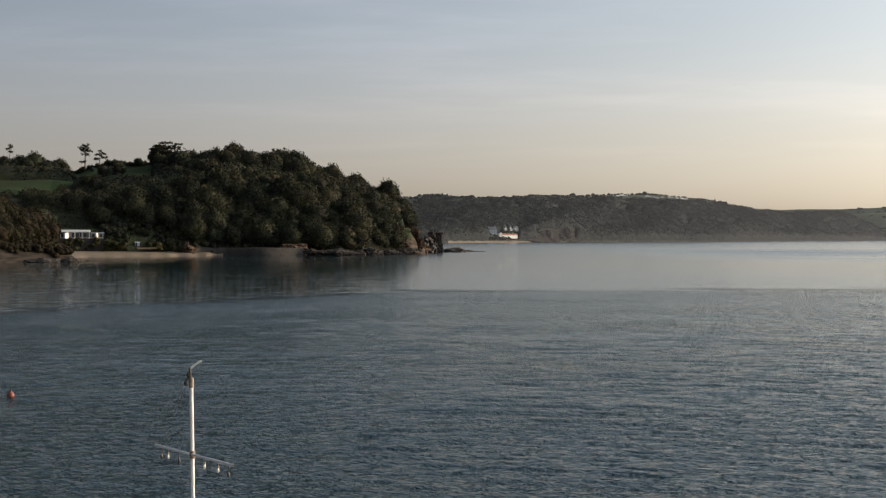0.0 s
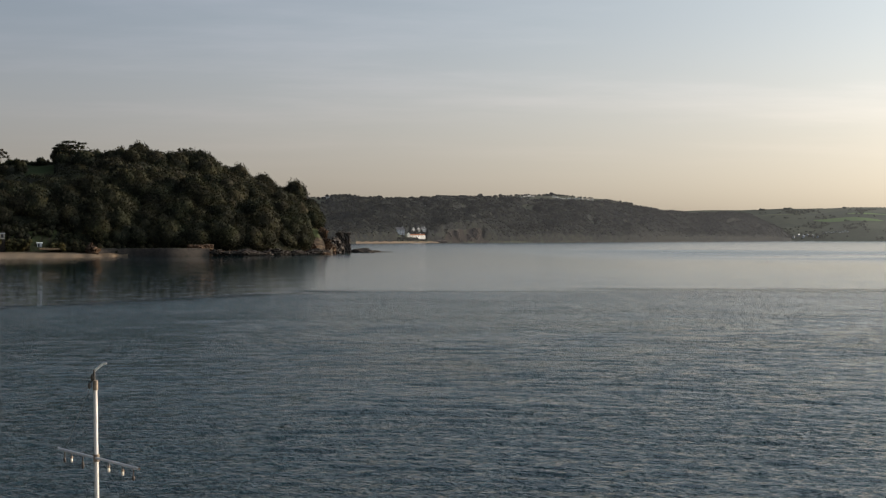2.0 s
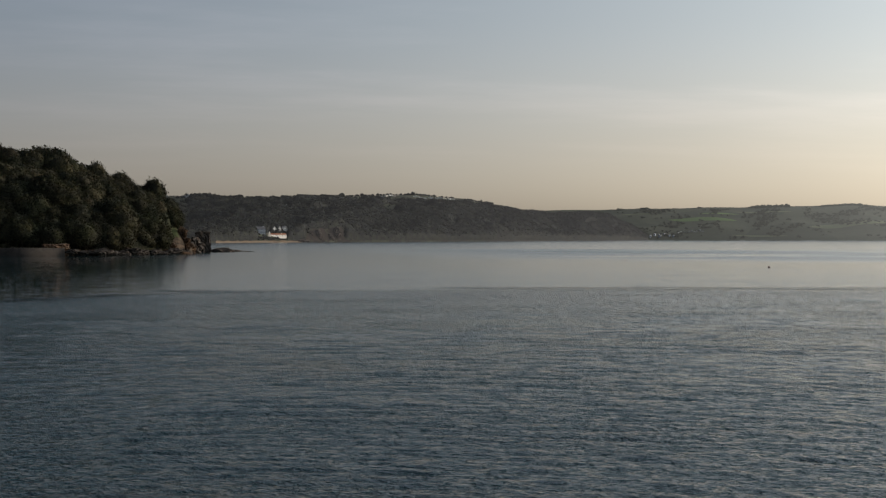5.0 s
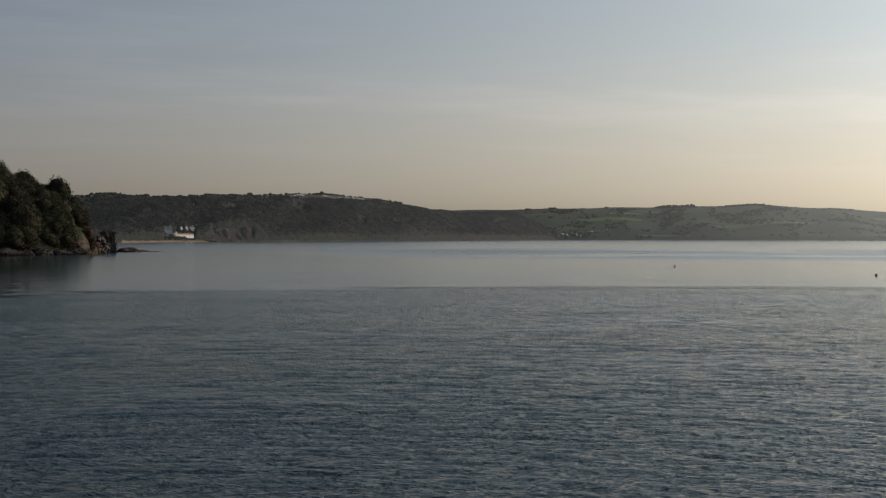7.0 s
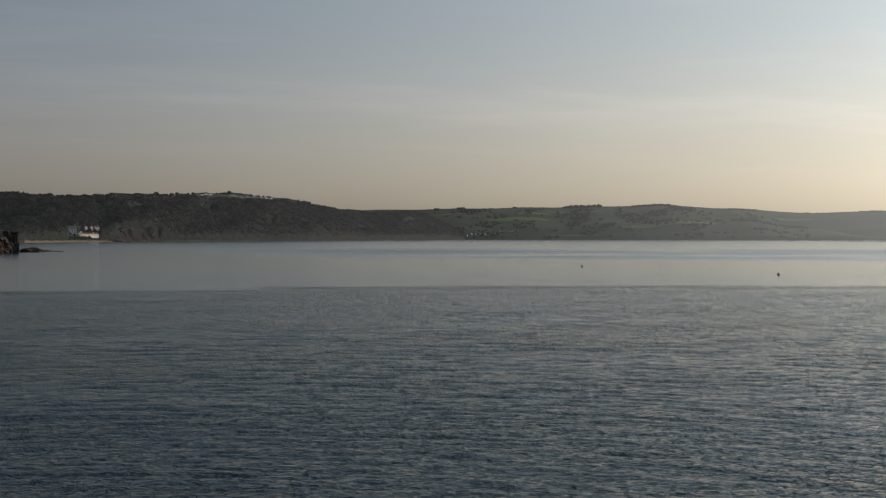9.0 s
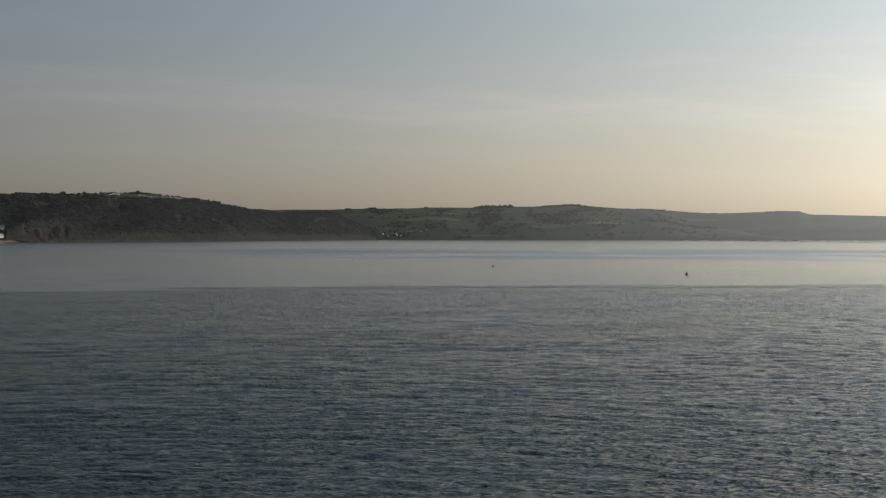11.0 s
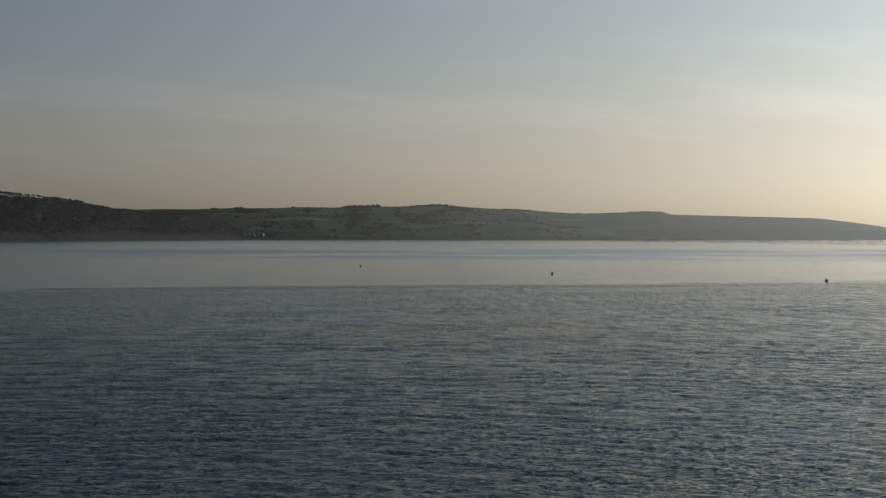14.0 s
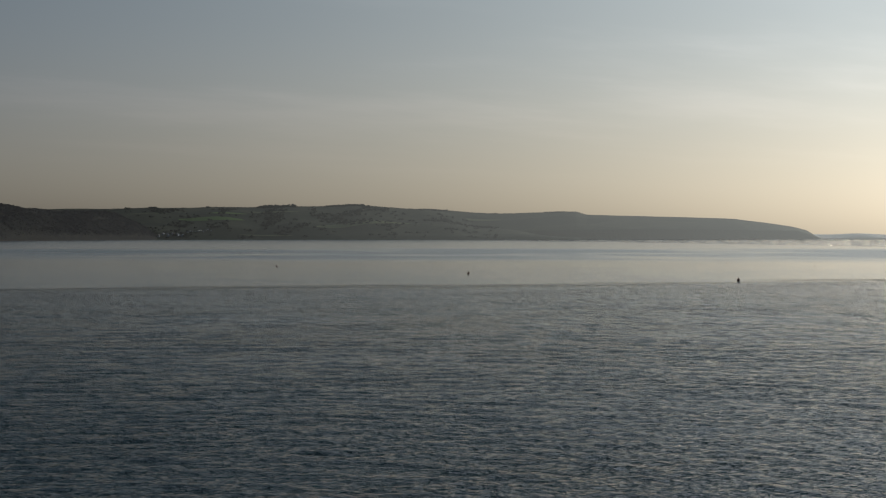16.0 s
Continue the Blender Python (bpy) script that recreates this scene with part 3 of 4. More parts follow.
# the low brown knoll at the near end of the beach
knoll = Coast(-22.0, -14.0, curve_of((-22, 585), (-17, 598), (-15.5, 606), (-14, 612)), curve_of((-22, 655), (-14, 640)),
              curve_of((-22, 34), (-17, 20), (-16.2, 16), (-15.4, 12), (-14.9, 7), (-14.3, 2), (-14, -1)),
              curve_of((-22, 4), (-14, 2)), 5.0, 0.7, back=1.2)
knoll.land("knoll", LAND_KNOLL, "scrub-covered rocky knoll beside the beach", 120, 20)

# ---- woods ----
full = [billow(rng, 2, 1750, 1.2) for i in range(8)]
mid_kinds = [billow(rng, 2, 850, 1.35) for i in range(8)]
low_kinds = [billow(rng, 1, 260, 2.0) for i in range(6)]
far_kinds = [billow(rng, 1, 50, 3.0) for i in range(8)]
dist_kinds = [crown(rng, 3, 5, width=1.3, tall=0.45) for i in range(6)]


def grove(coast, count, az0, az1, s0, s1, size, keep=None, lift=0.15):
    """Places for crowns on a coast."""
    spots = []
    while len(spots) < count:
        a = rng.uniform(az0, az1)
        s = rng.uniform(s0, s1)
        if keep is not None and not keep(a, s):
            continue
        x, y, z = coast.place(np.array([a]), np.array([s]))
        if z[0] < 1.0:
            continue
        r = rng.uniform(*size)
        if coast is headland:
            r *= 1.0 + 0.5 * noise.noise(Vector((a * 1.2, s * 5.0, 2.0)))
            if a < -10.3 and 0.28 < s < 0.85:
                r *= 0.62
            elif a < -14.5 and s >= 0.85:
                r *= 0.85
            elif a < -11.2 and s >= 0.85:
                r *= 0.42
        spots.append((x[0], y[0], z[0] - r * lift, r, rng.uniform(0.95, 1.35)))
    return spots


def canopy(name, coast, mat, keep, az0, az1, na, ns, lift, cell, relief, label, ridge=0.0, sprays=0, leaf=1.0, fade=0.15):
    """The closed roof of a far wood: one uneven sheet of domed crowns over the slope, torn where fields lie open."""
    az = np.linspace(az0, az1, na)
    ss = np.linspace(0.004, 0.995, ns)
    A, S = np.meshgrid(az, ss, indexing="ij")
    x, y, z = coast.place(A, S)
    jitter = np.random.default_rng(5).uniform(0.1, 0.9, (257, 257, 2))
    size = np.random.default_rng(6).uniform(0.45, 1.35, (257, 257))
    cx, cy = np.floor(x / cell).astype(int), np.floor(y / cell).astype(int)
    top = np.zeros_like(x)
    for i in (-1, 0, 1):
        for j in (-1, 0, 1):
            u, v = (cx + i) % 257, (cy + j) % 257
            dx = x / cell - (cx + i + jitter[u, v, 0])
            dy = y / cell - (cy + j + jitter[u, v, 1])
            top = np.maximum(top, size[u, v] * np.clip(1.0 - (dx * dx + dy * dy) * 0.9, 0, 1))
    wood = np.array([[keep(a, b) for b in ss] for a in az])
    edge = wood.astype(float)
    for k in range(4):
        edge[1:-1, 1:-1] = (edge[1:-1, 1:-1] + edge[:-2, 1:-1] + edge[2:, 1:-1] + edge[1:-1, :-2] + edge[1:-1, 2:]) / 5
    broad = np.sin(x / (1.9 * cell) + np.sin(y / (2.3 * cell))) * np.sin(y / (1.6 * cell) - x / (3.1 * cell))
    small = np.sin(x / (0.13 * cell) + 2.0 * np.sin(y / (0.21 * cell))) * np.sin(y / (0.12 * cell) + 1.5 * np.sin(x / (0.19 * cell)))
    edge[:, 0] = 0.0
    z = z - 2.0 + edge * (2.0 + (lift + relief * (top + 0.35 * broad + 0.07 * small)) * np.clip((1.02 - S) / fade, ridge, 1))
    i, j = np.meshgrid(np.arange(na - 1), np.arange(ns - 1), indexing="ij")
    p = (i * ns + j).ravel()
    on = (edge[:-1, :-1] + edge[1:, 1:] > 0.15).ravel() & (coast.top(A)[:-1, :-1] > 1.5).ravel()
    p = p[on]
    tris = np.concatenate([np.stack([p, p + 1, p + ns], 1), np.stack([p + 1, p + ns + 1, p + ns], 1)])
    verts = np.stack([x.ravel(), y.ravel(), z.ravel()], 1)
    if sprays:              # loose leafage over the crowns
        g = np.random.default_rng(9)
        on = tris[g.integers(len(tris), size=sprays)]
        seat = (verts[on] * g.dirichlet((1, 1, 1), size=sprays)[:, :, None]).sum(1)
        loose = seat[:, None, :] + np.array([0, 0, 0.5 * leaf]) + g.normal(size=(sprays, 3, 3)) * leaf * g.uniform(0.5, 1.2, (sprays, 1, 1))
        tris = np.concatenate([tris, len(verts) + np.arange(sprays * 3).reshape(-1, 3)])
        verts = np.concatenate([verts, loose.reshape(-1, 3)])
    ob = new(name, mesh_np(name, verts, tris, mat))
    ob.data.polygons.foreach_set("use_smooth", np.ones(len(tris), bool))
    return tagged(ob, label, "woodland", kind="stuff")


def headland_wood(a, s):
    clump = noise.noise(Vector((a * 2.1, s * 6.0, 5.0)))
    if a < -14.3 and 0.45 < s < 0.68:
        return False            # an open field
    if -14.3 < a < -11.3 and 0.62 < s < 0.99:
        return clump > 0.22 and s < 0.82
    if -14.9 < a < -13.0 and s < 0.045:
        return False            # the building's terrace
    if -12.5 < a < -11.3 and s < 0.06:
        return False            # the hut's clearing
    if a > -1.55:
        return s > 0.3 and a < -1.35            # bare cliff at the point
    if -14.9 < a < -10.6 and s < 0.07 or -10.7 < a < -7.0 and s < 0.02:
        return False            # open ground behind the beach
    return True


canopy("woodland_canopy", headland, CANOPY_SHADED, headland_wood, -18.5, -1.15, 420, 110, 3.0, 13.0, 3.0, "closed understorey of the headland wood, leaf colour darkened as shade", ridge=0.3, sprays=30000, leaf=0.6)


def tree_at(root_name, spot, kind, label, group):
    x, y, z, r, h = spot
    tree = new(root_name)
    bm = bmesh.new()
    rod(bm, (0, 0, 0), (0, 0, 0.55 * r * h), 0.07 * r, 0.045 * r, 7)
    for k in range(4):
        a = k * 1.6 + 0.4
        rod(bm, (0, 0, 0.4 * r * h), (math.cos(a) * 0.45 * r, math.sin(a) * 0.45 * r, 0.95 * r * h), 0.035 * r, 0.015 * r, 5)
    part("trunk", bm, BARK, tree, "grey-brown trunk and limbs")
    v, f = kind
    cr = new("crown", mesh_np("crown", v * np.array([r, r, r * h]), f, LEAF_NEAR))
    cr.data.polygons.foreach_set("use_smooth", np.ones(len(cr.data.polygons), bool))
    cr.parent = tree
    tree.location = (x, y, z)
    return tagged(tree, label, "tree", group)


spots = grove(headland, 298, -15.8, -1.0, 0.012, 0.50, (5.5, 9.0), headland_wood, lift=0.25)
masters = []
for k in range(8):
    s = spots[k]
    masters.append(tree_at("tree", (s[0], s[1], s[2], 6.3, 1.1), full[k], "broad dark green tree on the headland slope", "headland trees"))
for k, s in enumerate(spots[8:]):
    q = s[3] / 6.3
    copy = copy_thing(masters[k % 8], pose(s[0], s[1], s[2], 0, 0, rng.uniform(0, 360)))
    copy.scale = (q, q, q * rng.uniform(0.9, 1.2))

scatter("woodland", LEAF_MID, mid_kinds, grove(headland, 300, -18.5, -1.0, 0.25, 1.06, (5.0, 8.5), headland_wood, lift=0.15)
        + grove(headland, 170, -10.6, -1.6, 0.02, 0.15, (3.5, 6.5), headland_wood, lift=0.3)
        + grove(headland, 60, -10.0, -1.8, 0.86, 1.03, (5.0, 7.5), lift=0.2), rng,
        "dense dark green woodland on the headland", "woodland")
hedge = grove(headland, 190, -18.3, -10.3, 0.985, 1.01, (2.8, 5.6)) + grove(headland, 12, -18.2, -15.7, 0.98, 1.01, (6.5, 9.0))
scatter("field_hedge", LEAF_MID, low_kinds, hedge, rng, "dark hedge along the edge of the hilltop field", "hedgerow")
scatter("undergrowth", LEAF_MID, low_kinds, grove(headland, 420, -13.4, -4.6, 0.004, 0.07, (1.2, 2.6), lambda a, s: not (-12.3 < a < -11.4 and s < 0.035)), rng, "dark undergrowth at the foot of the woods", "scrub")
knoll_spots = [(x, y, z, r * (1.0 if z > 7.0 else 0.45), h) for x, y, z, r, h in grove(knoll, 190, -19, -14.6, 0.05, 1.1, (2.6, 4.6))]
knoll_spots += grove(knoll, 110, -17.5, -14.4, 0.02, 0.6, (1.0, 2.0))
scatter("scrub", SCRUB, mid_kinds, knoll_spots, rng, "russet scrub and thorn trees on the knoll", "scrub")


def far_wood(a, s):
    f = noise.noise(Vector((a * 1.3, s * 7.0, 3.0)))
    if a < 9.5 and s > (0.90 if noise.noise(Vector((a * 2.3, 1.0, 8.0))) < -0.05 else 0.76):
        return False
    if 6.2 < a < 9.9 and s > 0.80:
        return False            # the caravan site
    if s > 0.40 and a < 8.5:
        return noise.noise(Vector((a * 1.2, s * 9.0, 3.0))) < (0.2 if s < 0.5 else 0.04)         # narrow fields between belts of trees
    if (2.1 < a < 2.98 or 1.82 < a < 2.06) and s < 0.085 + 0.03 * math.sin(a * 31.0):
        return False            # the hamlet
    if a < 3.3 and s < 0.008:
        return False
    if 3.65 < a < 5.25 and s < 0.05:
        return False            # bare cliffs
    return f > -0.5


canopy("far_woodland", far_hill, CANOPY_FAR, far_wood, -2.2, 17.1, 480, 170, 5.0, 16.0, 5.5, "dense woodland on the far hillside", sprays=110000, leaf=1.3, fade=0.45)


def far_hedge(a, s):
    if a > 6.2 and s > 0.78:
        return False
    return (s * 8.0 + 0.5 * math.sin(a * 2.3)) % 1.0 < 0.10 or (a * 2.6 + s * 1.5) % 1.0 < 0.06


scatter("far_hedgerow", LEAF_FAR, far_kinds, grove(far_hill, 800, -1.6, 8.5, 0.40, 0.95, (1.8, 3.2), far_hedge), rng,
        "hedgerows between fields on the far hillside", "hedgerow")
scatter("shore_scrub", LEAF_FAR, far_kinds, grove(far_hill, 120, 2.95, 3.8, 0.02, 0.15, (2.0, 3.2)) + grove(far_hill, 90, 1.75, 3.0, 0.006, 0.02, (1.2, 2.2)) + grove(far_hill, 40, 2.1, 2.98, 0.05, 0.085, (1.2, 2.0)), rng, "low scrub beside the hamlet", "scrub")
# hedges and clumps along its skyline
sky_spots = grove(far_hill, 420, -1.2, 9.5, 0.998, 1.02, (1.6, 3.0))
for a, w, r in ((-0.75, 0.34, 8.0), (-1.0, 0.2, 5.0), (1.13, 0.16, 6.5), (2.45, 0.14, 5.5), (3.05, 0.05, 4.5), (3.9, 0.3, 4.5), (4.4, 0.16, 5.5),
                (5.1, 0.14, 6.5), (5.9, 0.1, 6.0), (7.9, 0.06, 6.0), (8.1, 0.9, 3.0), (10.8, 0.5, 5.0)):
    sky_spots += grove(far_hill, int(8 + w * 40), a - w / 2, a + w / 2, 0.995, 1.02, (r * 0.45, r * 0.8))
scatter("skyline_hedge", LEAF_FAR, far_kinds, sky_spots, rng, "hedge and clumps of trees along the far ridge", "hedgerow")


def east_wood(a, s):
    f = noise.noise(Vector((a * 0.9, s * 4.0, 9.0)))
    hedge = (s * 5.0 + 0.25 * math.sin(a * 1.9)) % 1.0 < 0.05 or (a * 0.8 + s * 0.6) % 1.0 < 0.025
    if s > 0.93:
        return False
    return f > 0.20 or hedge


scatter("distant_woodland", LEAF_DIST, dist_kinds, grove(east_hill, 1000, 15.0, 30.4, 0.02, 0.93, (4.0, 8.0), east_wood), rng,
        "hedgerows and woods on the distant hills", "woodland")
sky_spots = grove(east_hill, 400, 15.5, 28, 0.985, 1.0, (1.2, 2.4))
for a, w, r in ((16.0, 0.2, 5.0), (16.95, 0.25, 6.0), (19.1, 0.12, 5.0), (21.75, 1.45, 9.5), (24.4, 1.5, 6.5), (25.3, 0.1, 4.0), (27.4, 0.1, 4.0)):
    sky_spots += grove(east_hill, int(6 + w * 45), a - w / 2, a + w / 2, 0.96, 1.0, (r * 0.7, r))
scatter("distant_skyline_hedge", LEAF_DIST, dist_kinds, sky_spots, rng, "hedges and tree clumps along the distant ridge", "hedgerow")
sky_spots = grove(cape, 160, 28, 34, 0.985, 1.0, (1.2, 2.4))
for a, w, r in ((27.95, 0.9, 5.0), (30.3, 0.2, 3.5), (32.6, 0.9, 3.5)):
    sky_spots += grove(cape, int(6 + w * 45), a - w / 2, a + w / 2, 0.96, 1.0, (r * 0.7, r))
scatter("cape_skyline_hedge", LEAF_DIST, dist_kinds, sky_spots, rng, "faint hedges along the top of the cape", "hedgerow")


# ---- single trees on the headland's skyline ----
def layered_tree(name, az, r, foot, top, layers, label, trunk_r, seed, mat, lean=0.0):
    """A tree whose crown lies in flat plates on bare limbs. layers: height share, offset, half width, thickness."""
    g = np.random.default_rng(seed)
    tree = new(name)
    tall = top - foot
    bm = bmesh.new()
    rod(bm, (0, 0, 0), (lean * 0.6, 0, tall * 0.6), trunk_r, trunk_r * 0.7, 8)
    rod(bm, (lean * 0.6, 0, tall * 0.6), (lean, 0, tall * 0.94), trunk_r * 0.7, trunk_r * 0.25, 8)
    vs, fs, count = [], [], 0
    for share, off, half, thick in layers:
        z = share * tall
        rod(bm, (lean * min(share, 0.9), 0, z - half * 0.5), (lean + off, 0, z - thick * 0.2), trunk_r * 0.35, trunk_r * 0.12, 6)
        lumps = max(10, int(half * half * 1.3))
        for k in range(lumps):
            a, d = g.uniform(0, 2 * math.pi), math.sqrt(g.uniform(0, 1)) * half
            c = np.array([lean + off + math.cos(a) * d, math.sin(a) * d * 0.8, z + (g.uniform(-0.5, 0.9) - 0.6 * (d / half) ** 2) * thick])
            size = g.uniform(0.5, 1.05)
            shape = ICO_V * g.uniform(0.7, 1.3, (len(ICO_V), 1)) * np.array([size, size, size * 0.5])
            vs.append(shape + c)
            fs.append(ICO_F + count)
            count += len(ICO_V)
            sprays = 14
            vs.append((c + g.normal(size=(sprays, 1, 3)) * size * np.array([0.95, 0.95, 0.5]) + g.normal(size=(sprays, 3, 3)) * 0.2).reshape(-1, 3))
            fs.append(np.arange(sprays * 3).reshape(-1, 3) + count)
            count += sprays * 3
    part("trunk", bm, BARK, tree, "bare branching trunk")
    cr = new("crown", mesh_np("crown", np.concatenate(vs), np.concatenate(fs), mat))
    cr.parent = tree
    tree.location = at_polar(az, r, foot)
    return tagged(tree, label, "tree", "skyline trees")


layered_tree("pine_tree", -13.84, 1112, 50, 80.5, [(0.92, 0.3, 3.6, 1.8), (0.86, -1.0, 4.6, 1.7), (0.79, 1.0, 4.6, 1.6), (0.71, -0.6, 3.4, 1.3), (0.52, -2.0, 2.4, 1.0)],
             "tall dark pine standing above the woods", 0.55, 3, LEAF_NEAR, 0.5)
layered_tree("pine_tree", -13.32, 1112, 50, 75.5, [(0.93, 0.0, 2.4, 1.3), (0.87, 1.6, 2.6, 1.3), (0.83, -1.6, 2.6, 1.2), (0.76, 3.0, 2.4, 1.0), (0.72, -2.6, 2.0, 0.9)],
             "thin open-crowned tree beside the tall pine", 0.4, 5, LEAF_NEAR, 1.2)
layered_tree("cedar_tree", -10.8, 1010, 44, 75.0, [(0.975, 0.0, 5.0, 0.6), (0.91, -4.5, 5.0, 0.5), (0.84, -7.0, 4.6, 0.5), (0.76, -5.5, 5.0, 0.5), (0.95, 8.5, 3.2, 1.0), (0.87, 5.0, 6.0, 1.5), (0.76, 4.0, 7.0, 2.0), (0.65, 3.0, 6.0, 2.0)],
             "broad dark cedar with flat layered branches", 0.9, 8, LEAF_NEAR, 0.0)
layered_tree("bare_tree", -16.6, 1110, 50, 78.0, [(0.97, 0.0, 0.9, 0.6), (0.92, 0.9, 1.3, 0.5), (0.87, -0.9, 1.5, 0.5), (0.8, 0.6, 1.8, 0.6)],
             "slender half-bare tree on the skyline", 0.3, 11, LEAF_NEAR, 0.3)


# ---- rocks and walls along the shore ----
def rock_mesh(seed, dims, sub=2, jag=0.3, blocky=False):
    """A boulder or block of these half sizes, broken by relief of one size all round and by flat beds."""
    g = random.Random(seed)
    bm = bmesh.new()
    if blocky:
        bmesh.ops.create_cube(bm, size=1.8)
        bmesh.ops.subdivide_edges(bm, edges=bm.edges[:], cuts=13, use_grid_fill=True)
        for v in bm.verts:
            v.co *= 1.0 - 0.10 * (v.co.length - 0.9)
    else:
        bmesh.ops.create_icosphere(bm, subdivisions=sub, radius=1.0)
    shift = Vector((g.uniform(0, 50), g.uniform(0, 50), g.uniform(0, 50)))
    small = min(dims)
    for v in bm.verts:
        out = v.co.normalized()
        v.co = Vector((v.co.x * dims[0], v.co.y * dims[1], v.co.z * dims[2]))
        rough = noise.fractal(v.co * (1.1 / small) + shift, 0.3, 2.2, 6) + 0.35 * noise.noise(Vector((0, 0, v.co.z * 2.6 / small)) + shift)
        v.co += Vector((out.x, out.y, out.z * 0.6)) * rough * jag * small
    return bm


def rock_at(name, az, r, z, sx, sy, sz, seed, mat, label, group="", blocky=False, category="rock", jag=0.3):
    bm = rock_mesh(seed, (sx, sy, sz), 5 if sz > 7.0 else 4 if sz > 3.4 else 3, jag, blocky)
    data = bpy.data.meshes.new(name)
    bm.to_mesh(data)
    bm.free()
    data.materials.append(mat)
    ob = new(name, data)
    ob.matrix_world = Matrix.Translation(at_polar(az, r, z)) @ pose(0, 0, 0, 0, 0, -az + (seed * 37) % 25 - 12)
    return tagged(ob, label, category, group)


rock_at("sea_stack", -0.32, 932, 4.0, 5.0, 4.5, 10.2, 4, ROCK, "blocky dark sea stack off the point", blocky=True, jag=0.28)
rock_at("cliff_rock", -0.62, 900, 3.0, 4.2, 6.0, 6.5, 9, ROCK, "dark broken rock between headland and stack", jag=0.45)
rock_at("reef", 0.45, 960, 0.2, 8.5, 4.0, 2.5, 5, ROCK, "low black reef running out from the stack", category="reef", jag=0.5)
rock_at("reef", 0.93, 985, 0.0, 5.0, 2.5, 1.4, 6, ROCK, "small black reef awash", category="reef", jag=0.5)
rock_at("reef", 1.4, 985, -0.2, 5.0, 1.5, 0.7, 6, ROCK, "small black reef awash", category="reef", jag=0.5)
for k, (az_k, r_k, z_k, sx_k, sz_k) in enumerate(((-1.12, 864, 4.0, 4.6, 11.0), (-1.45, 858, 2.5, 4.0, 6.0), (-1.62, 849, 2.0, 4.6, 4.5), (-2.0, 845, 1.6, 4.6, 3.8),
                                                  (-0.9, 876, 2.0, 4.2, 4.5), (-10.0, 795, 3.0, 1.7, 3.8), (-9.85, 793, 2.0, 2.4, 3.2))):
    rock_at("rock_outcrop", az_k, r_k, z_k, sx_k, 3.0, sz_k, 20 + k, CLIFF, "warm brown bare rock face at the shore", "rock faces", jag=0.75, category="cliff")
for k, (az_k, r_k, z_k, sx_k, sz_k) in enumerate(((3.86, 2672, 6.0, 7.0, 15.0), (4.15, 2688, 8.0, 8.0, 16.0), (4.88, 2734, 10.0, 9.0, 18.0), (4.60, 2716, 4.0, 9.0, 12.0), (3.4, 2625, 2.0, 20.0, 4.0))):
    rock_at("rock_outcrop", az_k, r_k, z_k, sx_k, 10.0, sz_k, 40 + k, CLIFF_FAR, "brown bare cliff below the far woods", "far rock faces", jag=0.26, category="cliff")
g = random.Random(12)
for k in range(70):
    az_k = g.uniform(-5.4, -0.9)
    big = g.uniform(0.8, 2.6)
    rock_at("boulder", az_k, float(headland.shore(az_k)) - g.uniform(-2, 9), 0.2 + g.uniform(0, 2.0), big * 1.9, big, big * g.uniform(0.45, 1.0), 60 + k, ROCK if g.random() < 0.85 else CLIFF,
            "dark weathered boulder at the foot of the headland", "shore boulders", jag=0.6)
for k in range(14):
    az_k = g.uniform(-16.2, -14.2)
    big = g.uniform(0.8, 2.2)
    rock_at("boulder", az_k, 603 - g.uniform(-3, 7), 0.2, big * 1.9, big, big * g.uniform(0.6, 1.0), 120 + k, ROCK, "dark boulder at the foot of the knoll", "knoll boulders")

# the old sea wall along the foot of the wood
pts, fs = [], []
steps = 60
for i in range(steps + 1):
    a = -9.7 + (9.7 - 5.5) * i / steps
    r = 797.0 + 4 * math.sin(i * 0.12)
    t = 4.1 + 0.12 * math.sin(i * 0.21)
    for rr, z in ((r - 1.2, -0.5), (r, t), (r + 1.4, t + 0.1), (r + 1.6, -0.5)):
        pts.append(at_polar(a, rr, z))
for i in range(steps):
    for j in range(3):
        fs.append((i * 4 + j, (i + 1) * 4 + j, (i + 1) * 4 + j + 1, i * 4 + j + 1))
tagged(new("sea_wall", mesh_from("sea_wall", pts, fs, WALLSTONE, True)), "long low weathered stone sea wall", "wall", kind="structure")
rock_at("apron", -5.85, 803, 2.2, 7.6, 4.0, 4.3, 33, CLIFF, "pale brown rock apron at the end of the wall", blocky=True, jag=0.2)

# scrub on the bank below the building
bank = [(*at_polar(rng.uniform(-15.0, -10.9), 789 + rng.uniform(0, 14), 0)[:2], 0, rng.uniform(1.0, 2.1), 1.0) for i in range(260)]
bank = [(x, y, 2.6 + 5.0 * rng.uniform(0, 1) * (1.0 if x < -165 else 0.55), r, h) for x, y, z, r, h in bank if not -12.2 < math.degrees(math.atan2(x, y)) < -11.55]
scatter("bank_scrub", BANK, low_kinds, bank, rng, "brown and olive scrub on the beach bank", "scrub")


# ---- buildings ----
def site(coast, az, z):
    """Distance at which the coast reaches that height."""
    ss = np.linspace(0.0, 1.0, 400)
    x, y, h = coast.place(np.full(400, az), ss)
    k = int(np.argmax(h >= z))
    return float(np.hypot(x[k], y[k]))


def wall_block(root, w, d, z0, z1, mat, label):
    return part("wall", box(bmesh.new(), -w / 2, w / 2, -d / 2, d / 2, z0, z1), mat, root, label)


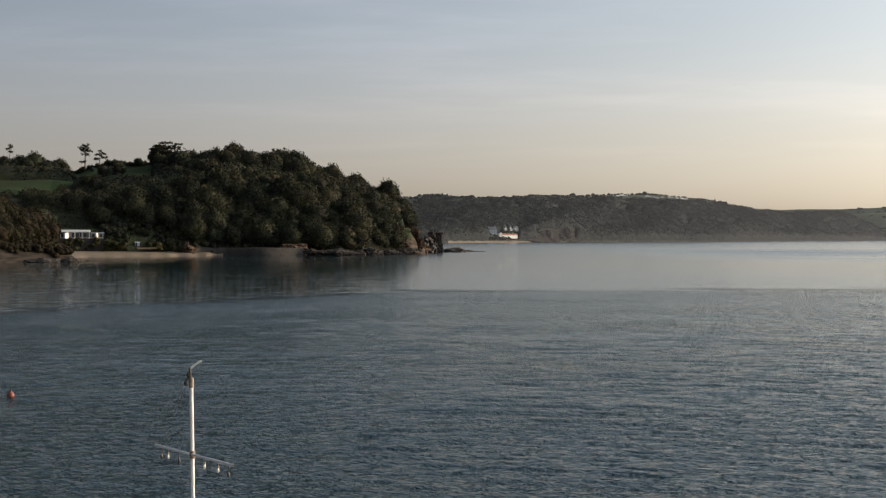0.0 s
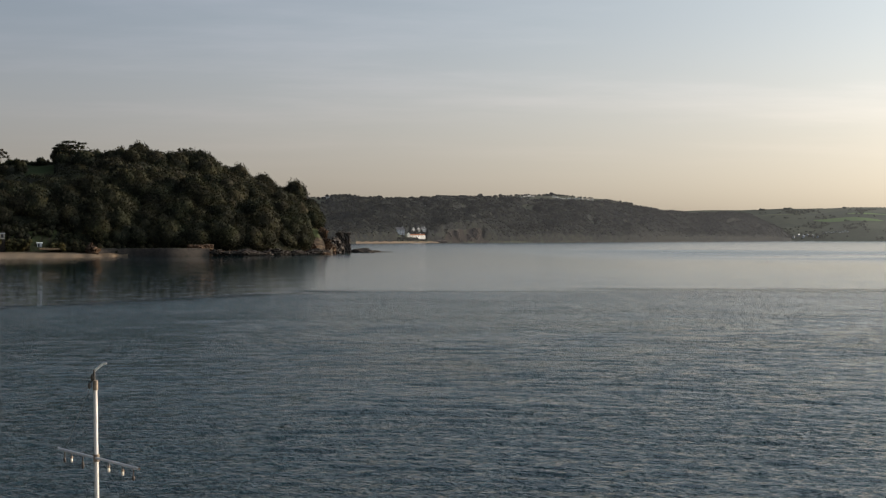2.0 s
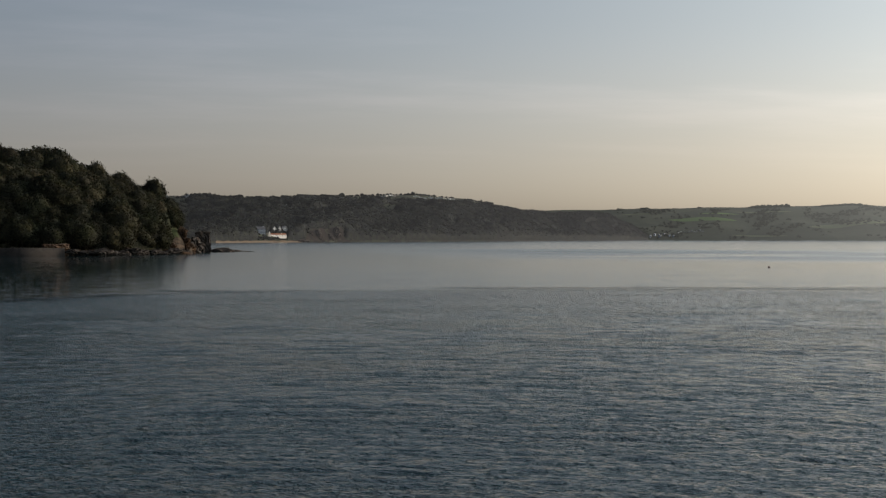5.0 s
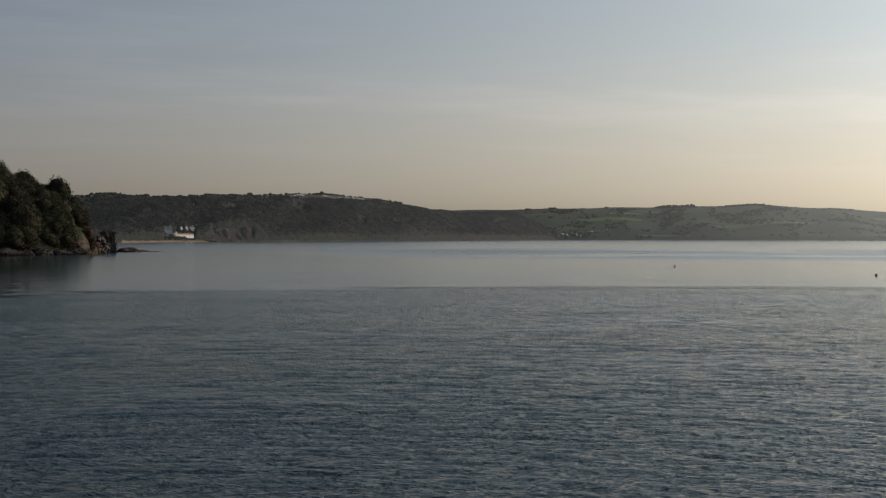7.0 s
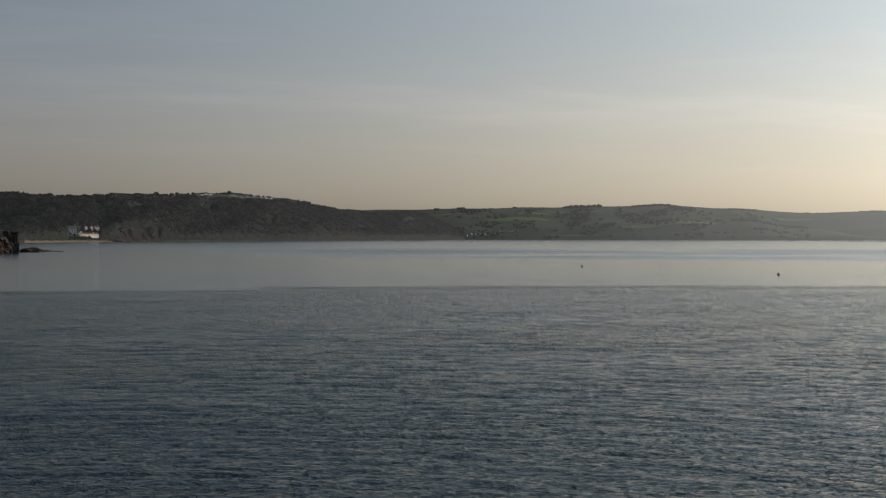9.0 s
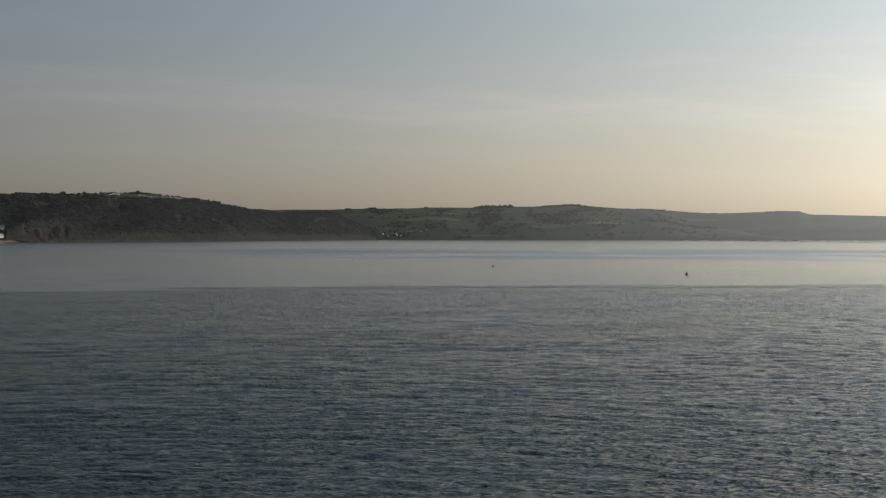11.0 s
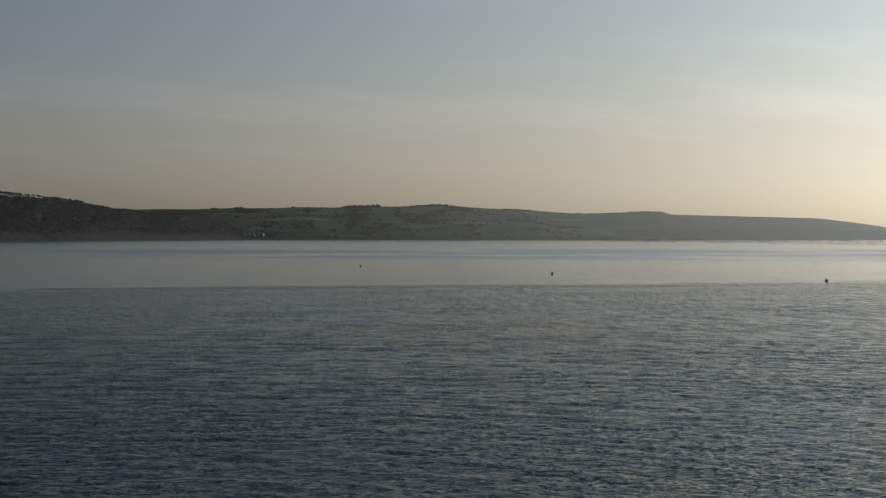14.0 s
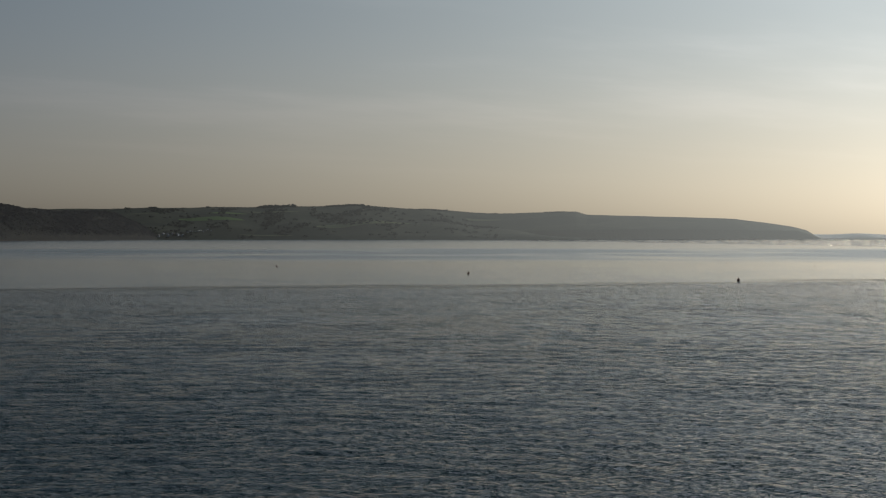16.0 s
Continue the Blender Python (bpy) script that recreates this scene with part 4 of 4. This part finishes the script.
def gable_roof(root, w, d, z, rise, mat, label, over=0.35, along=True):
    bm = bmesh.new()
    a, b = w / 2 + over, d / 2 + over
    if along:
        p = [(-a, -b, z), (a, -b, z), (a, b, z), (-a, b, z), (-a, 0, z + rise), (a, 0, z + rise)]
        f = [(0, 1, 5, 4), (2, 3, 4, 5), (0, 4, 3), (1, 2, 5), (3, 2, 1, 0)]
    else:
        p = [(-a, -b, z), (a, -b, z), (a, b, z), (-a, b, z), (0, -b, z + rise), (0, b, z + rise)]
        f = [(0, 4, 5, 3), (1, 2, 5, 4), (0, 1, 4), (2, 3, 5), (3, 2, 1, 0)]
    vs = [bm.verts.new(q) for q in p]
    for q in f:
        bm.faces.new([vs[i] for i in q])
    return part("roof", bm, mat, root, label)


def house(az, r, z, w, d, h, rise, wall_mat, roof_mat, label, group, cols=3, storeys=2, along=True, chimney=True, turn=0.0):
    root = new("house")
    wall_block(root, w, d, -3.0, h, wall_mat, "")
    roof = gable_roof(root, w, d, h + 0.01, rise, roof_mat, "dark pitched roof", along=along)
    if chimney:
        part("chimney", box(bmesh.new(), w * 0.3, w * 0.3 + 0.9, -0.5, 0.5, h + rise * 0.3, h + rise + 1.0), wall_mat, roof)
    if not along:
        bm = bmesh.new()
        vs = [bm.verts.new(q) for q in ((-w / 2, -d / 2 - 0.4, h), (w / 2, -d / 2 - 0.4, h), (0, -d / 2 - 0.4, h + rise * 0.92),
                                        (-w / 2, -d / 2 + 0.1, h), (w / 2, -d / 2 + 0.1, h), (0, -d / 2 + 0.1, h + rise * 0.92))]
        for q in ((0, 1, 2), (5, 4, 3), (0, 3, 4, 1), (1, 4, 5, 2), (2, 5, 3, 0)):
            bm.faces.new([vs[i] for i in q])
        part("gable", bm, wall_mat, root)
    for s in range(storeys):
        for c in range(cols):
            x = -w / 2 + w * (c + 0.5) / cols
            zc = h * (s + 0.55) / storeys
            part("window", box(bmesh.new(), x - 0.55, x + 0.55, -d / 2 - 0.06, -d / 2 + 0.05, zc - 0.6, zc + 0.6), GLASS, root, "dark window")
    root.matrix_world = Matrix.Translation(at_polar(az, r, z)) @ pose(0, 0, 0, 0, 0, -az + turn)
    return tagged(root, label, "house", group)


# the long white beach pavilion
pav = new("pavilion")
wall_block(pav, 15.0, 8.0, -9.0, 3.3, GREYWALL, "grey rendered wall")
part("roof", box(bmesh.new(), -8.2, 7.9, -4.8, 4.4, 3.35, 4.5), WHITE, pav, "flat white overhanging roof")
for k in range(8):
    x = -7.0 + k * 2.0 + 0.1
    if k in (1, 2):
        continue
    part("window", box(bmesh.new(), x - 0.85, x + 0.85, -4.08, -3.9, 0.5, 2.8), GLASS, pav, "dark window")
for k in range(5):
    part("post", rod(bmesh.new(), (-7.6 + k * 3.7, -4.6, -3), (-7.6 + k * 3.7, -4.6, 3.36), 0.12), WHITE, pav)
part("terrace", box(bmesh.new(), -8.4, 14.8, -6.6, -4.1, -9.0, -0.1), WALLSTONE, pav, "low stone terrace")
part("wing", box(bmesh.new(), 7.95, 14.6, -3.4, 3.6, -9.0, 2.7), GREYWALL, pav, "lower grey flat-roofed wing")
part("parapet", box(bmesh.new(), 7.93, 14.9, -3.8, 3.9, 2.72, 3.1), GREYBLUE, pav, "grey roof edge")
for k in range(3):
    part("window", box(bmesh.new(), 8.6 + k * 2.0, 10.0 + k * 2.0, -3.48, -3.3, 0.6, 2.3), GLASS, pav, "dark window")
bay = part("bay_wall", box(bmesh.new(), -1.35, 1.35, -0.5, 0.5, -0.1, 2.9), WHITE, pav, "white corner wall in the sun")
bay.matrix_local = pose(-4.6, -5.3, 0, 0, 0, 52)
bay = part("bay_wall", box(bmesh.new(), -1.1, 1.1, -0.4, 0.4, -2.9, 2.6), WHITE, pav, "white corner wall in the sun")
bay.matrix_local = pose(11.4, -3.5, 0, 0, 0, 52)
pav.matrix_world = Matrix.Translation(at_polar(-14.2, 800, 9.3)) @ pose(0, 0, 0, 0, 0, 14.2)
tagged(pav, "long low white flat-roofed pavilion above the beach", "building")
hut = new("beach_hut")
wall_block(hut, 2.5, 2.4, -2.6, 0.8, GREYBLUE, "")
gable_roof(hut, 2.5, 2.4, 0.81, 0.4, WHITE, "shallow white roof")
part("door", box(bmesh.new(), -0.8, 0.0, -1.25, -1.15, -1.2, 0.6), GLASS, hut, "dark doorway")
hut.matrix_world = Matrix.Translation(at_polar(-11.88, 801, 6.2)) @ pose(0, 0, 0, 0, 0, 12)
tagged(hut, "small pale hut with a white roof behind the beach", "hut")
rock_at("beach_wall", -11.5, 790, 4.0, 6.5, 1.2, 0.55, 77, SAND, "low pale wall below the hut", blocky=True, category="wall", jag=0.1)

# the hamlet across the bay
house(1.93, site(far_hill, 1.93, 16), 16.0, 14, 11, 7.5, 4.5, GREYBLUE, SLATE, "large grey-blue house with slate roof", "hamlet houses", 5, 3, turn=15)
house(2.43, site(far_hill, 2.4, 20), 20.0, 6, 9, 4.6, 2.8, WHITE, SLATE, "white gabled house above the shore", "hamlet houses", 2, 2, along=False, turn=22)
house(2.63, site(far_hill, 2.6, 20.5), 20.5, 6, 9, 4.6, 2.8, WHITE, SLATE, "white gabled house above the shore", "hamlet houses", 2, 2, along=False, turn=22)
house(2.84, site(far_hill, 2.8, 21), 21.0, 9, 9, 5.2, 2.6, WHITE, SLATE, "white house with slate roof above the shore", "hamlet houses", 3, 2, turn=22)
house(2.50, site(far_hill, 2.5, 10.5), 10.2, 40, 9, 3.4, 2.6, WHITE, TILE, "long low white inn with red-brown roof", "hamlet houses", 7, 1, turn=30)
house(2.24, site(far_hill, 2.24, 12), 12.0, 5, 7, 4.0, 2.2, WHITE, SLATE, "small white cottage beside the inn", "hamlet houses", 2, 2, along=False, turn=22)
for az_k, z_k, w_k in ((-0.98, 88, 9.0), (-0.86, 87, 7.0), (1.72, 58, 6.0), (2.9, 68, 7.0), (3.2, 70, 9.0), (0.9, 60, 6.0)):
    house(az_k, site(far_hill, az_k, z_k), z_k, w_k, 7, 4.0, 2.4, WHITE, SLATE, "white farmhouse among fields on the hillside", "hillside houses", 3, 2, turn=45)
for k in range(8):
    az_k = 17.2 + k * 0.12 + (k % 3) * 0.05
    z_k = 10.0 + (k * 5 % 7)
    house(az_k, site(east_hill, az_k, z_k), z_k, 8 + (k * 3 % 5), 5.0, 3.4, 1.8, GREYBLUE, PALEROOF, "pale seafront house in the distant village", "village houses", 2, 1, turn=68)


def caravan():
    van = new("static_caravan")
    bm = box(bmesh.new(), -4.2, 4.2, -1.6, 1.6, 0.2, 2.5)
    bmesh.ops.bevel(bm, geom=bm.edges[:], offset=0.25, segments=2, affect="EDGES")
    part("body", bm, WHITE, van)
    part("skirt", box(bmesh.new(), -4.0, 4.0, -1.5, 1.5, -0.9, 0.32), PALEROOF, van, "grey skirt")
    for k in range(3):
        part("window", box(bmesh.new(), -3.4 + k * 2.6, -1.9 + k * 2.6, -1.64, -1.5, 1.2, 2.0), GLASS, van, "dark window")
    return tagged(van, "white static caravan on a hilltop site", "caravan", "static caravans")


def stand(coast, az, s):
    """A place on a coast, by bearing and share of the way up."""
    x, y, z = coast.place(np.array([az]), np.array([s]))
    return float(x[0]), float(y[0]), float(z[0])


first = caravan()
first.matrix_world = pose(*stand(far_hill, 6.5, 0.90), 0, 0, 48)
for k in range(15):
    az_k = 6.7 + k * 0.15 if k < 4 else 7.95 + (k - 4) * 0.15 + 0.04 * math.sin(k * 5.0)
    copy_thing(first, pose(*stand(far_hill, az_k, 0.895 + 0.014 * ((k * 7) % 3)), 0, 0, -az_k + (k * 31 % 34)))
for k in range(10):
    az_k = 18.3 + k * 0.1
    copy_thing(first, pose(*stand(east_hill, az_k, 0.135 + 0.012 * (k % 3)), 0, 0, -az_k + 62 + (k * 31 % 14)))

# shingle bank below the hamlet
pts, fs = [], []
for i in range(61):
    a = 0.2 + 3.4 * i / 60
    r = float(far_hill.shore(a))
    for dr, z in ((-14, -0.4), (-4, 1.6), (6, 3.6 + 0.5 * math.sin(i)), (24, 4.4), (40, 3.0)):
        pts.append(at_polar(a, r + dr, z))
for i in range(60):
    for j in range(4):
        fs.append((i * 5 + j, i * 5 + j + 1, (i + 1) * 5 + j + 1, (i + 1) * 5 + j))
tagged(new("shingle_bank", mesh_from("shingle_bank", pts, fs, SAND)), "tan shingle bank below the hamlet", "beach", kind="structure")


# ---- buoys ----
def buoy(az, r, size, mat, label):
    root = new("mooring_buoy")
    body = part("float", ball(bmesh.new(), (0, 0, size * 0.28), size * 0.5, size * 0.5, size * 0.48, 16), mat, root)
    part("collar", rod(bmesh.new(), (0, 0, size * 0.70), (0, 0, size * 0.84), size * 0.2, size * 0.16), mat, root)
    part("ring", rod(bmesh.new(), (0, 0, size * 0.84), (0, 0, size * 1.12), size * 0.10, size * 0.07), DARKMETAL, root, "dark lifting eye")
    root.location = at_polar(az, r, 0)
    return tagged(root, label, "buoy", "mooring buoys")


buoy(-16.58, 94.5, 0.46, ORANGE, "weathered orange round mooring buoy on the water")
for az_k, r_k, s_k in ((16.21, 600, 0.75), (16.53, 760, 0.7), (21.72, 480, 0.9), (29.26, 385, 0.9), (39.75, 332, 0.95), (12.5, 715, 0.7), (7.9, 1030, 0.9),
                       (39.3, 545, 0.6), (33.3, 660, 0.6), (42.6, 500, 0.5)):
    buoy(az_k, r_k, s_k * 0.75, DARKBUOY, "small dark round mooring buoy far out on the water")

# ---- the quay and its signal mast ----
bm = box(bmesh.new(), -22, 22, -18, 29, -2.5, 3.0)
bmesh.ops.bevel(bm, geom=bm.edges[:], offset=0.12, segments=2, affect="EDGES")
data = bpy.data.meshes.new("quay")
bm.to_mesh(data)
bm.free()
data.materials.append(QUAY)
tagged(new("quay", data), "weathered stone harbour quay", "quay", kind="structure")

mast = new("signal_mast")
TOP = 4.50                          # height of the pole above the quay
pole = part("pole", rod(bmesh.new(), (0, 0, 0), (0, 0, TOP), 0.041, 0.032, 20), PAINT, mast, "white painted round pole")
part("base_flange", rod(bmesh.new(), (0, 0, 0), (0, 0, 0.04), 0.17, 0.17, 20), GREYPAINT, mast, "grey flange")
part("cap", rod(bmesh.new(), (0, 0, TOP - 0.14), (0, 0, TOP + 0.03), 0.046, 0.042, 18), BRASS, mast, "weathered brown cap")
bm = rod(bmesh.new(), (-0.02, 0, TOP + 0.03), (-0.02, 0, TOP + 0.22), 0.022, 0.018)
ball(bm, (-0.05, 0, TOP + 0.08), 0.032, 0.032, 0.065)
part("bracket", bm, DARKMETAL, mast, "dark metal bracket")
bm = rod(bmesh.new(), (-0.02, 0, TOP + 0.19), (0.13, 0, TOP + 0.31), 0.014)
rod(bm, (0.13, 0, TOP + 0.31), (0.19, 0, TOP + 0.32), 0.013)
part("bent_arm", bm, PAINT, mast, "thin bent pale arm")
bm = ball(bmesh.new(), (-0.10, 0, TOP - 0.06), 0.032, 0.032, 0.055)
rod(bm, (-0.10, 0, TOP - 0.02), (-0.03, 0, TOP + 0.06), 0.012)
part("pulley_block", bm, DARKMETAL, mast, "black hanging pulley block")

YARD_Z = 3.19
yard_dir = Vector((1.70, -2.5, 0.019)).normalized()
yard = part("yard", rod(bmesh.new(), yard_dir * -1.58 + Vector((-0.02, 0, YARD_Z)), yard_dir * 1.68 + Vector((-0.02, 0, YARD_Z)), 0.0225, 0.0225, 16), GREYPAINT, mast, "grey tubular yard")
part("clamp", rod(bmesh.new(), (0, 0, YARD_Z - 0.07), (0, 0, YARD_Z + 0.06), 0.052, 0.052, 18), BRASS, mast, "brown clamp")
for side in (-1.58, 1.66):
    part("end_cap", rod(bmesh.new(), yard_dir * (side - 0.02) + Vector((-0.02, 0, YARD_Z)), yard_dir * (side + 0.04) + Vector((-0.02, 0, YARD_Z)), 0.022, 0.022, 16), DARKMETAL, yard, "dark end cap")
for along, kind in ((-1.30, 1), (-1.00, 0), (-0.52, 2), (0.54, 0), (1.08, 0), (1.48, 1)):
    p = yard_dir * along + Vector((-0.02, 0, YARD_Z - 0.03))
    long = 0.10 if kind != 0 else 0.07
    part("hanger", rod(bmesh.new(), p, p - Vector((0, 0, long)), 0.010), DARKMETAL, yard, "thin dark hanger")
    q = p - Vector((0, 0, long + 0.05))
    if kind == 0:
        bm = ball(bmesh.new(), q, 0.021, 0.021, 0.040, 12)
        part("lamp", bm, BULB, yard, "pale glass lamp")
        part("socket", rod(bmesh.new(), q + Vector((0, 0, 0.035)), q + Vector((0, 0, 0.07)), 0.024), BRASS, yard, "bronze socket")
    else:
        bm = ball(bmesh.new(), q, 0.026, 0.026, 0.045 if kind == 1 else 0.075, 12)
        part("pulley", bm, DARKMETAL, yard, "black pulley")
a, b = Vector((-0.11, 0, TOP - 0.14)), yard_dir * -1.30 + Vector((-0.02, 0, YARD_Z))
part("halyard", rod(bmesh.new(), a, b, 0.004, 0.004, 6), ROPE, mast, "thin grey halyard")
mast.matrix_world = Matrix.Translation((-4.355, 25.45, 3.0)) @ pose(0, 0, 0, 0, -0.7, 0)
tagged(mast, "slim white signal mast with grey yard and hanging lamps", "mast")
